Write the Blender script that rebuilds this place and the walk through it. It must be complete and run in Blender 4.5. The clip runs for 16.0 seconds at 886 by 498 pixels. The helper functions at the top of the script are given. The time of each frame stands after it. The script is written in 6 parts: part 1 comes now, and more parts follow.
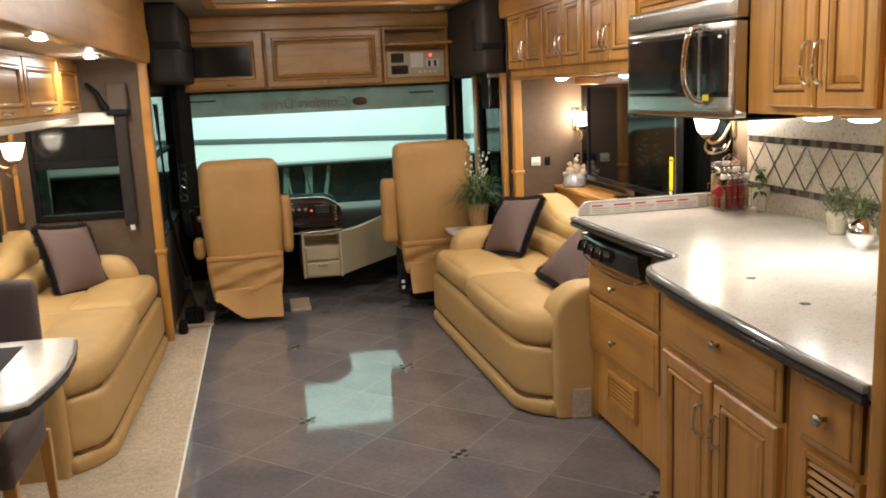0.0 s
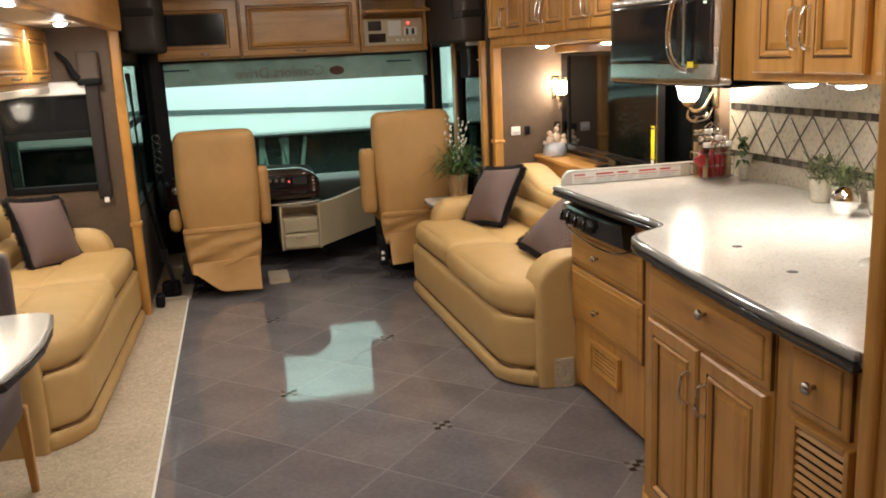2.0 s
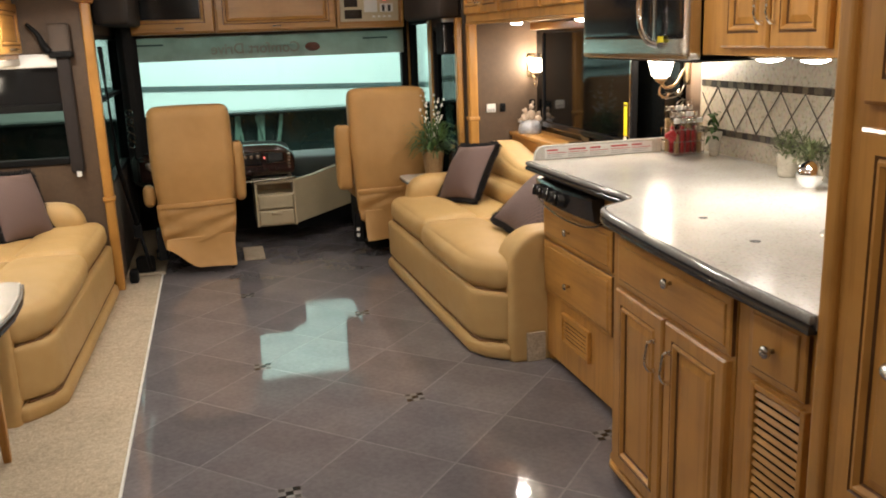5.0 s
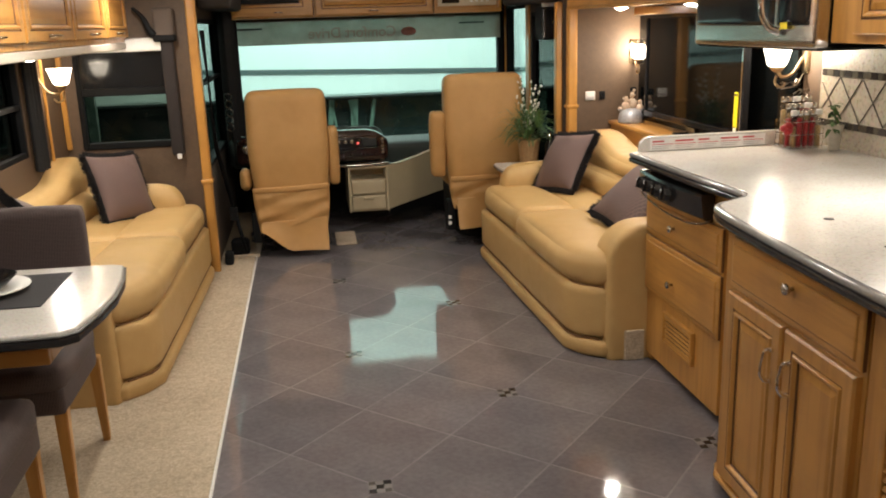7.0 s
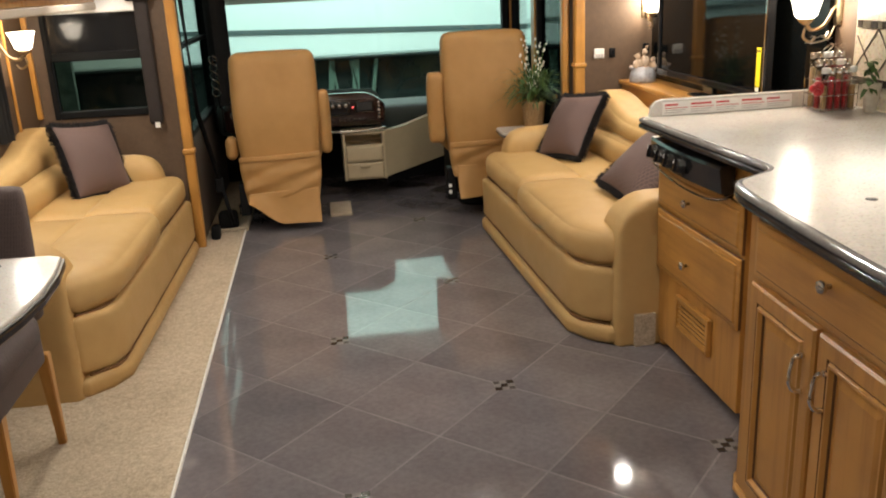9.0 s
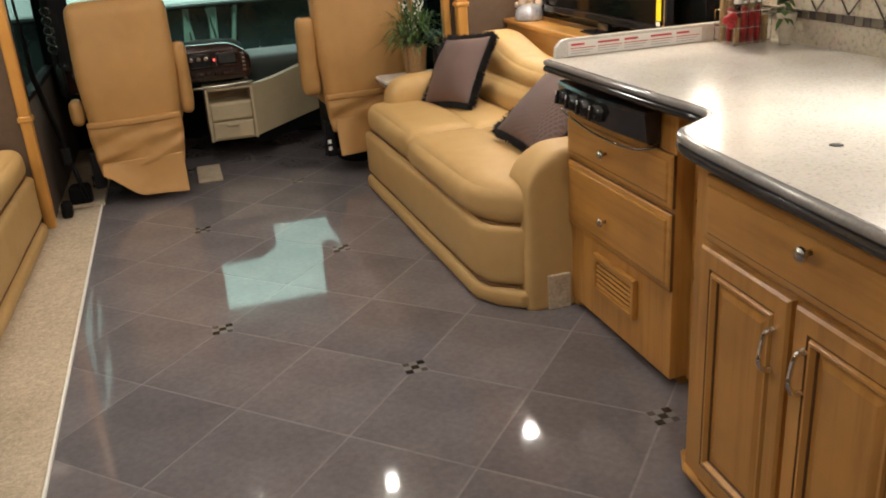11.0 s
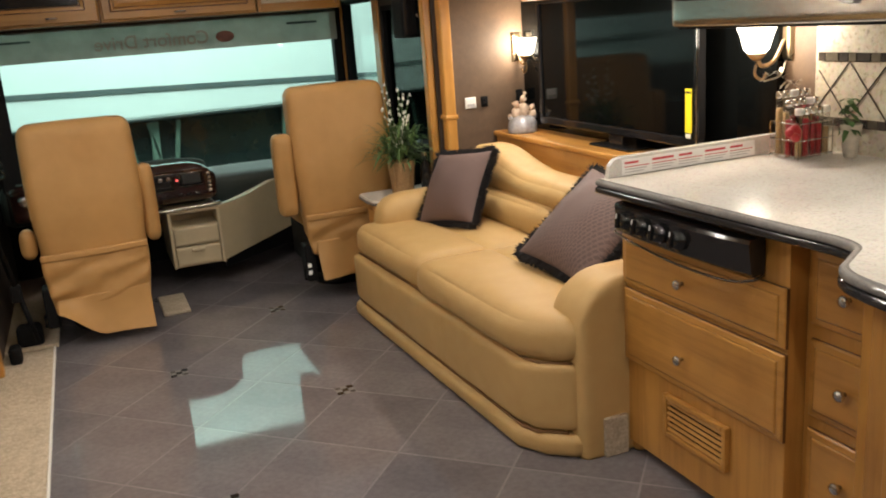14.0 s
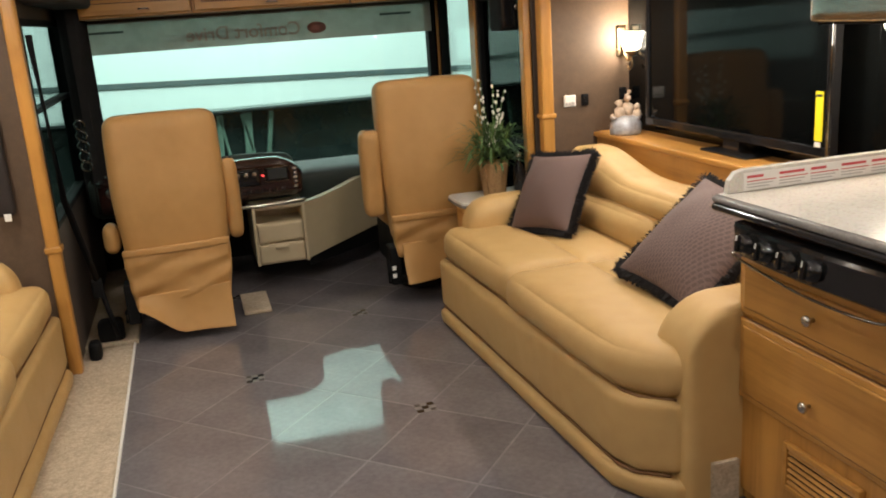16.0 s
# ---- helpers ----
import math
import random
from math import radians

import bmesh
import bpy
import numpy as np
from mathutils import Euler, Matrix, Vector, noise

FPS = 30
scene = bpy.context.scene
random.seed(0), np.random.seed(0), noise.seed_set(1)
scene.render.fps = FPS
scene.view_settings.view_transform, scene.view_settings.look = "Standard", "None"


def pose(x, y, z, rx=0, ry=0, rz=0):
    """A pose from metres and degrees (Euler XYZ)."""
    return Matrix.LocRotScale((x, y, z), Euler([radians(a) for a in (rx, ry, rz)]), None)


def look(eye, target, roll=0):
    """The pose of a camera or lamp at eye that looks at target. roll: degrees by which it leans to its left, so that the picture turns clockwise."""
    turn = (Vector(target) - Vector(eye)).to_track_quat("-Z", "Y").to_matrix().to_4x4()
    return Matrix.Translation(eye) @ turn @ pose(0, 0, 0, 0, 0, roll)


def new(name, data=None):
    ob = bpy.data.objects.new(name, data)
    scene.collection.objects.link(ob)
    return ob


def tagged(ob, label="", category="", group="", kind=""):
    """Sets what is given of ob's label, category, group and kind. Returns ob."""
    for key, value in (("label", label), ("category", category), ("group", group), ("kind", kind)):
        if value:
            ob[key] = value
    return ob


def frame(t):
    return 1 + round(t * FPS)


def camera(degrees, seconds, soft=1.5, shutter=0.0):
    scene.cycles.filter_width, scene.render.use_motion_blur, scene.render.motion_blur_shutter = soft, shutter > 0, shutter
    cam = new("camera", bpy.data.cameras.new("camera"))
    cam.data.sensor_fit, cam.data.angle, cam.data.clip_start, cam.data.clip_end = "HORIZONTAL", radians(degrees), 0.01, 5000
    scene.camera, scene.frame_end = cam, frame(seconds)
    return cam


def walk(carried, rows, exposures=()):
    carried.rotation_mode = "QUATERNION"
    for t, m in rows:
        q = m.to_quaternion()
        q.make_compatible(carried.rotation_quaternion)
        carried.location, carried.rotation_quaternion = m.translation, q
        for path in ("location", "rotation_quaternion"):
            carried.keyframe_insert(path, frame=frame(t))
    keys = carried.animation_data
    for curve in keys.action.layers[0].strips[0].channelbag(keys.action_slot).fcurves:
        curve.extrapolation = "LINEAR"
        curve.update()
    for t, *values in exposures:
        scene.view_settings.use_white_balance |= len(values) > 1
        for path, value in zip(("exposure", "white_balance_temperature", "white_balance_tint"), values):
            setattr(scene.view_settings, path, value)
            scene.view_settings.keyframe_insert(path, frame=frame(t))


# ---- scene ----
cam = camera(54.2, 16.0, soft=1.9, shutter=0.3)
PATH = [
    (0, (0.023, -0.41, 1.484), (0.413, 1.516, 1.114), -2.5),
    (0.5, (0.02, -0.394, 1.467), (0.413, 1.527, 1.074), -1.3),
    (1, (0.008, -0.356, 1.471), (0.403, 1.559, 1.053), -1.2),
    (1.5, (0.013, -0.349, 1.472), (0.449, 1.551, 1.025), -1.5),
    (2, (0.009, -0.37, 1.476), (0.446, 1.532, 1.038), -2.6),
    (2.5, (0.02, -0.378, 1.457), (0.442, 1.525, 1.007), -2.5),
    (3, (0.024, -0.377, 1.459), (0.443, 1.523, 0.998), -3.9),
    (3.2, (0.025, -0.375, 1.461), (0.442, 1.525, 0.998), -3.7),
    (5.3, (0.02, -0.407, 1.44), (0.51, 1.469, 0.947), -2.0),
    (5.5, (0.018, -0.406, 1.432), (0.515, 1.461, 0.914), -2.1),
    (6, (0.015, -0.373, 1.43), (0.511, 1.476, 0.852), -2.0),
    (6.5, (0.004, -0.347, 1.447), (0.449, 1.514, 0.867), -1.4),
    (7, (-0.004, -0.307, 1.452), (0.283, 1.607, 0.945), -1.9),
    (7.5, (0.07, -0.168, 1.432), (0.341, 1.738, 0.888), -2.6),
    (8, (0.13, -0.079, 1.431), (0.407, 1.821, 0.873), -2.8),
    (8.5, (0.136, -0.029, 1.44), (0.4, 1.876, 0.893), -2.4),
    (9, (0.146, 0.02, 1.43), (0.39, 1.914, 0.835), -2.8),
    (9.5, (0.159, 0.074, 1.41), (0.482, 1.928, 0.733), -3.4),
    (9.7, (0.168, 0.111, 1.398), (0.535, 1.952, 0.71), -3.4),
    (11.8, (0.125, 0.61, 1.392), (0.677, 2.388, 0.659), -3.2),
    (12, (0.155, 0.664, 1.414), (0.692, 2.468, 0.738), -2.2),
    (12.5, (0.162, 0.712, 1.451), (0.646, 2.577, 0.916), -2.2),
    (13, (0.107, 0.748, 1.434), (0.528, 2.632, 0.909), -2.8),
    (13.5, (-0.022, 0.835, 1.427), (0.537, 2.693, 0.939), -4.9),
    (14, (-0.093, 0.894, 1.415), (0.623, 2.688, 0.897), -4.3),
    (14.5, (-0.14, 0.925, 1.43), (0.644, 2.68, 0.878), -1.4),
    (15, (-0.118, 1.002, 1.444), (0.524, 2.82, 0.911), -2.3),
    (15.5, (-0.032, 1.074, 1.417), (0.543, 2.917, 0.894), -2.7),
    (16, (-0.001, 1.135, 1.417), (0.517, 2.995, 0.895), -4.0),
]
walk(cam, [(t, look(eye, target, roll)) for t, eye, target, roll in PATH],
     exposures=[(0.0, -0.11), (3.2, -0.13), (5.5, -0.13), (7.5, -0.17), (9.7, -0.17), (12.0, -0.20), (16.0, -0.18)])

# ---- world and light ----
world = bpy.data.worlds.new("showroom_hall")
scene.world = world
world.use_nodes = True
world.node_tree.nodes["Background"].inputs[0].default_value = (0.62, 0.80, 0.78, 1)
world.node_tree.nodes["Background"].inputs[1].default_value = 0.16
WARM = (1.0, 0.86, 0.68)
LAMP_WHITE = (1.0, 0.945, 0.85)


def lamp(name, kind, m, watts, colour, size=0.1, spread=180):
    data = bpy.data.lights.new(name, kind)
    data.energy, data.color = watts, colour
    if kind == "AREA":
        data.shape, data.size, data.spread = "DISK", size, radians(spread)
    else:
        data.shadow_soft_size = size
    ob = new(name, data)
    ob.matrix_world = m
    return ob


# added, unseen area light over the lane in front of the windscreen, brightening the coach
hall = lamp("hall_fill_light", "AREA", look((0.5, 7.6, 4.6), (0.5, 9.0, 1.0)), 690, (0.97, 1.0, 0.98), 3.5)
CEIL = 2.05
# The ceiling lamps at y below 1 are out of view and assumed.
DOWNLIGHTS = [(0.15, 5.0), (1.0, 5.0), (0.1, 3.6), (1.0, 3.0), (1.0, 1.75), (0.1, 1.9), (0.2, 0.5), (0.4, -0.9)]


# ---- materials ----
def material(name):
    m = bpy.data.materials.new(name)
    m.use_nodes = True
    nt = m.node_tree
    return m, nt, nt.nodes["Principled BSDF"]


def link(nt, a, b):
    nt.links.new(a, b)


def coords(nt, scale=(1, 1, 1), turn=(0, 0, 0)):
    tc = nt.nodes.new("ShaderNodeTexCoord")
    mp = nt.nodes.new("ShaderNodeMapping")
    mp.inputs["Scale"].default_value = scale
    mp.inputs["Rotation"].default_value = turn
    link(nt, tc.outputs["Object"], mp.inputs["Vector"])
    return mp.outputs["Vector"]


def noise_tex(nt, vec, scale, detail=3.0, rough=0.55):
    n = nt.nodes.new("ShaderNodeTexNoise")
    n.inputs["Scale"].default_value, n.inputs["Detail"].default_value = scale, detail
    n.inputs["Roughness"].default_value = rough
    link(nt, vec, n.inputs["Vector"])
    return n.outputs["Fac"]


def ramp(nt, fac, stops):
    r = nt.nodes.new("ShaderNodeValToRGB")
    while len(r.color_ramp.elements) < len(stops):
        r.color_ramp.elements.new(0.5)
    for e, (p, c) in zip(r.color_ramp.elements, stops):
        e.position, e.color = p, (*c, 1)
    link(nt, fac, r.inputs["Fac"])
    return r.outputs["Color"]


def blend(nt, fac, a, b, mode="MIX"):
    mx = nt.nodes.new("ShaderNodeMix")
    mx.data_type, mx.blend_type = "RGBA", mode
    for sock, v in ((mx.inputs["Factor"], fac), (mx.inputs["A"], a), (mx.inputs["B"], b)):
        if isinstance(v, (int, float)):
            sock.default_value = v
        elif isinstance(v, tuple):
            sock.default_value = (*v, 1)
        else:
            link(nt, v, sock)
    return mx.outputs["Result"]


def bump(nt, bsdf, height, strength, distance=0.002):
    b = nt.nodes.new("ShaderNodeBump")
    b.inputs["Strength"].default_value, b.inputs["Distance"].default_value = strength, distance
    link(nt, height, b.inputs["Height"])
    link(nt, b.outputs["Normal"], bsdf.inputs["Normal"])


def simple(name, colour, rough=0.5, metal=0.0, scale=30, vary=0.15, bumpy=0.1, dist=0.001, coat=0.0):
    """A plain surface with slight mottling at two scales and fine relief."""
    m, nt, b = material(name)
    v = coords(nt)
    big, fine = noise_tex(nt, v, scale * 0.12), noise_tex(nt, v, scale)
    lo, hi = tuple(c * (1 - vary) for c in colour), tuple(min(1, c * (1 + vary)) for c in colour)
    col = blend(nt, 0.5, ramp(nt, big, [(0.3, lo), (0.7, hi)]), ramp(nt, fine, [(0.3, lo), (0.7, hi)]))
    link(nt, col, b.inputs["Base Color"])
    b.inputs["Metallic"].default_value, b.inputs["Coat Weight"].default_value = metal, coat
    r = nt.nodes.new("ShaderNodeMapRange")
    r.inputs["To Min"].default_value, r.inputs["To Max"].default_value = rough * 0.85, min(1, rough * 1.15)
    link(nt, big, r.inputs["Value"])
    link(nt, r.outputs["Result"], b.inputs["Roughness"])
    if bumpy:
        bump(nt, b, fine, bumpy, dist)
    return m


def wood(name, light, dark, along, rough=0.32):
    """Stained maple with the grain along one axis (0, 1, 2)."""
    m, nt, b = material(name)
    s = [26, 26, 26]
    s[along] = 1.6
    v = coords(nt, tuple(s))
    cloud = noise_tex(nt, coords(nt), 4.5, 4)
    grain = noise_tex(nt, v, 1.0, 5, 0.62)
    info = nt.nodes.new("ShaderNodeObjectInfo")
    tone = ramp(nt, grain, [(0.28, dark), (0.52, light), (0.8, tuple(c * 1.08 for c in light))])
    mott = ramp(nt, cloud, [(0.28, (0.76, 0.71, 0.64)), (0.5, (0.97, 0.96, 0.94)), (0.72, (1.07, 1.05, 1.0))])
    per = ramp(nt, info.outputs["Random"], [(0.0, (0.93, 0.91, 0.88)), (1.0, (1.05, 1.04, 1.03))])
    link(nt, blend(nt, 1.0, blend(nt, 1.0, tone, mott, "MULTIPLY"), per, "MULTIPLY"), b.inputs["Base Color"])
    b.inputs["Roughness"].default_value, b.inputs["Coat Weight"].default_value = rough, 0.25
    b.inputs["Coat Roughness"].default_value = 0.25
    bump(nt, b, grain, 0.12, 0.0006)
    return m


MAPLE, MAPLE_D = (0.500, 0.252, 0.061), (0.360, 0.167, 0.035)
wood_z = wood("maple_upright_grain", MAPLE, MAPLE_D, 2)
wood_y = wood("maple_grain_along_coach", MAPLE, MAPLE_D, 1)
wood_x = wood("maple_grain_across_coach", MAPLE, MAPLE_D, 0)
# Glaze in the mouldings; also the painted shade on drawer sides.
glaze = simple("dark_glaze_and_edge_shade", (0.125, 0.054, 0.018), 0.45, vary=0.3)


def leather_mat(name="tan_leather", k=(1.0, 1.0, 1.0)):
    m, nt, b = material(name)
    v = coords(nt)
    big, mid = noise_tex(nt, v, 2.2, 3), noise_tex(nt, v, 14, 3)
    base = blend(nt, 0.4, ramp(nt, big, [(0.3, (0.45, 0.285, 0.108)), (0.7, (0.56, 0.370, 0.154))]),
                 ramp(nt, mid, [(0.3, (0.46, 0.290, 0.110)), (0.7, (0.545, 0.36, 0.147))]))
    vo = nt.nodes.new("ShaderNodeTexVoronoi")
    vo.inputs["Scale"].default_value = 380
    link(nt, v, vo.inputs["Vector"])
    link(nt, blend(nt, 1.0, base, k, "MULTIPLY"), b.inputs["Base Color"])
    b.inputs["Roughness"].default_value = 0.46
    b.inputs["Specular IOR Level"].default_value = 0.4
    add = nt.nodes.new("ShaderNodeMath")
    add.operation = "MULTIPLY_ADD"
    add.inputs[1].default_value = 9.0
    link(nt, noise_tex(nt, v, 7, 2), add.inputs[0])
    link(nt, vo.outputs["Distance"], add.inputs[2])
    bump(nt, b, add.outputs[0], 0.4, 0.0018)
    return m


leather = leather_mat()
# More orange than the sofas, and darkened because the cab is lit less.
cab_leather = leather_mat("amber_tan_dimmed_leather", (0.86, 0.735, 0.64))
seam = simple("dark_seam_and_gap_shade", (0.16, 0.075, 0.022), 0.6)


def tile_mat():
    m, nt, b = material("polished_grey_floor_tile")
    v = coords(nt)
    cloud, fine = noise_tex(nt, v, 3.2, 5, 0.6), noise_tex(nt, v, 45, 3)
    info = nt.nodes.new("ShaderNodeObjectInfo")
    c1 = ramp(nt, cloud, [(0.28, (0.122, 0.111, 0.119)), (0.5, (0.150, 0.137, 0.146)), (0.75, (0.182, 0.166, 0.175))])
    c2 = ramp(nt, fine, [(0.3, (0.88, 0.88, 0.88)), (0.7, (1.1, 1.1, 1.1))])
    c3 = ramp(nt, info.outputs["Random"], [(0, (0.90, 0.90, 0.90)), (1, (1.10, 1.09, 1.08))])
    link(nt, blend(nt, 1.0, blend(nt, 1.0, c1, c2, "MULTIPLY"), c3, "MULTIPLY"), b.inputs["Base Color"])
    r = nt.nodes.new("ShaderNodeMapRange")
    r.inputs["To Min"].default_value, r.inputs["To Max"].default_value = 0.030, 0.080
    link(nt, cloud, r.inputs["Value"])
    link(nt, r.outputs["Result"], b.inputs["Roughness"])
    b.inputs["Specular IOR Level"].default_value = 0.56
    bump(nt, b, noise_tex(nt, v, 6, 2), 0.09, 0.002)
    return m


tile_grey = tile_mat()
grout = simple("pale_polished_grout", (0.205, 0.186, 0.196), 0.10, vary=0.2, scale=60, bumpy=0.03)
stud_black = simple("black_stone_inlay", (0.012, 0.012, 0.013), 0.15)
inlay_grey = simple("light_stone_inlay", (0.19, 0.175, 0.17), 0.25)
stud_bronze = simple("bronze_grey_inlay", (0.075, 0.066, 0.062), 0.2)


def carpet_mat():
    m, nt, b = material("beige_loop_carpet")
    v = coords(nt)
    f1, f2, big = noise_tex(nt, v, 95, 4, 0.75), noise_tex(nt, v, 32, 3), noise_tex(nt, v, 3, 3)
    c = blend(nt, 0.45, ramp(nt, f1, [(0.3, (0.25, 0.195, 0.135)), (0.7, (0.76, 0.65, 0.50))]),
              ramp(nt, f2, [(0.3, (0.43, 0.35, 0.255)), (0.7, (0.64, 0.54, 0.41))]))
    c = blend(nt, 1.0, c, ramp(nt, big, [(0.3, (0.9, 0.89, 0.87)), (0.7, (1.05, 1.05, 1.05))]), "MULTIPLY")
    link(nt, c, b.inputs["Base Color"])
    b.inputs["Roughness"].default_value = 0.95
    b.inputs["Specular IOR Level"].default_value = 0.1
    bump(nt, b, f1, 0.9, 0.006)
    return m


carpet = carpet_mat()


def granite_mat(name, a, bcol, c, scale=170, rough=0.12):
    m, nt, b = material(name)
    v = coords(nt)
    vo = nt.nodes.new("ShaderNodeTexVoronoi")
    vo.inputs["Scale"].default_value = scale
    link(nt, v, vo.inputs["Vector"])
    speck = noise_tex(nt, v, scale * 0.9, 2)
    col = ramp(nt, speck, [(0.30, c), (0.40, bcol), (0.60, a)])
    cl = ramp(nt, noise_tex(nt, v, 4, 3), [(0.3, (0.90, 0.89, 0.87)), (0.7, (1.04, 1.04, 1.04))])
    link(nt, blend(nt, 1.0, blend(nt, 0.10, col, vo.outputs["Color"], "SOFT_LIGHT"), cl, "MULTIPLY"), b.inputs["Base Color"])
    b.inputs["Roughness"].default_value = rough
    return m


granite = granite_mat("cream_speckled_stone_top", (0.655, 0.635, 0.595), (0.605, 0.58, 0.535), (0.46, 0.43, 0.38), 170, 0.19)
stone_tile = granite_mat("cream_wall_tile", (0.48, 0.43, 0.345), (0.42, 0.37, 0.29), (0.26, 0.22, 0.165), 70, 0.35)
edge_black = simple("black_polished_edge", (0.02, 0.02, 0.022), 0.12)
edge_grey = simple("grey_stone_edge_line", (0.16, 0.155, 0.15), 0.2)
edge_pale = simple("pale_stone_edge", (0.21, 0.205, 0.20), 0.13, scale=150, vary=0.25, bumpy=0)
chrome = simple("brushed_nickel", (0.62, 0.60, 0.57), 0.22, 1.0, vary=0.05, bumpy=0.03)
dark_chrome = simple("dark_chrome", (0.22, 0.21, 0.20), 0.16, 1.0, vary=0.05, bumpy=0)
bright_chrome = simple("bright_chrome", (0.80, 0.80, 0.80), 0.06, 1.0, vary=0.03, bumpy=0)


def steel_mat():
    m, nt, b = material("brushed_stainless_steel")
    g = noise_tex(nt, coords(nt, (400, 3, 400)), 1.0, 3)
    link(nt, ramp(nt, g, [(0.3, (0.50, 0.48, 0.45)), (0.7, (0.62, 0.60, 0.57))]), b.inputs["Base Color"])
    b.inputs["Metallic"].default_value, b.inputs["Roughness"].default_value = 1.0, 0.24
    b.inputs["Anisotropic"].default_value = 0.5
    bump(nt, b, g, 0.06, 0.0005)
    return m


steel = steel_mat()
silver_leaf = simple("tarnished_silver_leaf", (0.58, 0.53, 0.44), 0.3, 1.0, vary=0.2)
gold = simple("antique_brass", (0.55, 0.42, 0.26), 0.28, 1.0, vary=0.15)
black_gloss = simple("black_glossy_plastic", (0.012, 0.012, 0.013), 0.10, bumpy=0)
black_matt = simple("black_matt_plastic", (0.006, 0.006, 0.0065), 0.62)
black_matt.node_tree.nodes["Principled BSDF"].inputs["Specular IOR Level"].default_value = 0.15
dark_cloth = simple("black_brown_padded_cloth", (0.007, 0.006, 0.006), 0.9, scale=220, vary=0.3, bumpy=0.4)
wallpaper = simple("brown_wall_vinyl", (0.105, 0.066, 0.040), 0.6, scale=260, vary=0.22, bumpy=0.35, dist=0.0008)
suede = simple("taupe_padded_vinyl", (0.085, 0.062, 0.048), 0.75, scale=200, vary=0.15, bumpy=0.3)
# The ceiling's vinyl, lightened in colour for the lamps' glare on the soffit.
soffit_vinyl = simple("glare_lightened_vinyl", (0.70, 0.64, 0.54), 0.5, scale=120, vary=0.06, bumpy=0.2)
ceiling_vinyl = simple("beige_ceiling_vinyl", (0.50, 0.44, 0.36), 0.7, scale=120, vary=0.08, bumpy=0.2)
cream_plastic = simple("cream_moulded_plastic", (0.56, 0.47, 0.31), 0.42, scale=160, vary=0.06, bumpy=0.15)
white_plastic = simple("white_plastic", (0.78, 0.77, 0.74), 0.35, vary=0.04)
paper = simple("white_paper", (0.80, 0.79, 0.76), 0.7, vary=0.04)
red_ink = simple("red_print", (0.55, 0.06, 0.07), 0.6)
grey_ink = simple("grey_print", (0.42, 0.40, 0.40), 0.6)
yellow = simple("yellow_paper_label", (0.86, 0.72, 0.02), 0.55, vary=0.05)
black_ink = simple("black_print", (0.02, 0.02, 0.02), 0.6)
burl = simple("dark_walnut_burl", (0.030, 0.010, 0.008), 0.10, scale=40, vary=0.75, bumpy=0, coat=0.6)
dash_green = simple("dark_dashboard_vinyl", (0.026, 0.038, 0.033), 0.62, scale=200)
red_fill = simple("red_spice", (0.42, 0.015, 0.02), 0.4, vary=0.3)
tan_fill = simple("tan_spice", (0.45, 0.28, 0.12), 0.7, vary=0.3, scale=200)
wicker_m = simple("woven_wicker", (0.33, 0.20, 0.09), 0.7, scale=80, vary=0.35, bumpy=0.5)
clay = simple("pale_clay_pot", (0.50, 0.45, 0.36), 0.8, scale=70, vary=0.2, bumpy=0.4)
leaf_m = simple("dark_green_leaf", (0.055, 0.11, 0.028), 0.5, scale=40, vary=0.45)
leaf_dry = simple("dusty_green_leaf", (0.115, 0.135, 0.055), 0.7, scale=60, vary=0.35)
petal = simple("white_blossom", (0.75, 0.72, 0.66), 0.6)
stone_grey = simple("grey_cast_stone", (0.42, 0.42, 0.44), 0.32, 0.35, scale=60, vary=0.4, bumpy=0.5)
stone_tan = simple("tan_cast_stone", (0.50, 0.38, 0.28), 0.6, scale=90, vary=0.3, bumpy=0.5)


def cushion_mat(name, a, b2, scale):
    m, nt, b = material(name)
    ck = nt.nodes.new("ShaderNodeTexBrick")
    ck.inputs["Scale"].default_value, ck.inputs["Mortar Size"].default_value = scale, 0.06
    ck.inputs["Color1"].default_value, ck.inputs["Color2"].default_value = (0.35, 0.35, 0.35, 1), (0.9, 0.9, 0.9, 1)
    ck.inputs["Mortar"].default_value = (0.1, 0.1, 0.1, 1)
    link(nt, coords(nt, (1, 1, 1), (0.6, 0.5, 0.7)), ck.inputs["Vector"])
    f = noise_tex(nt, coords(nt), 260, 2)
    c = blend(nt, 0.5, ramp(nt, ck.outputs["Fac"], [(0.2, a), (0.8, b2)]), ramp(nt, f, [(0.3, a), (0.7, b2)]))
    link(nt, c, b.inputs["Base Color"])
    b.inputs["Roughness"].default_value = 0.7
    b.inputs["Sheen Weight"].default_value = 0.05
    bump(nt, b, f, 0.5, 0.002)
    return m


mauve = cushion_mat("mauve_brown_woven_cushion_cloth", (0.112, 0.068, 0.060), (0.138, 0.086, 0.076), 90)
mauve_weave = cushion_mat("mauve_herringbone_cushion_cloth", (0.070, 0.043, 0.039), (0.160, 0.102, 0.092), 24)
chair_cloth = cushion_mat("purple_brown_chair_cloth", (0.062, 0.044, 0.042), (0.105, 0.076, 0.072), 48)
fringe_m = simple("black_fringe_yarn", (0.010, 0.008, 0.009), 0.9, scale=300, vary=0.3, bumpy=0.6)


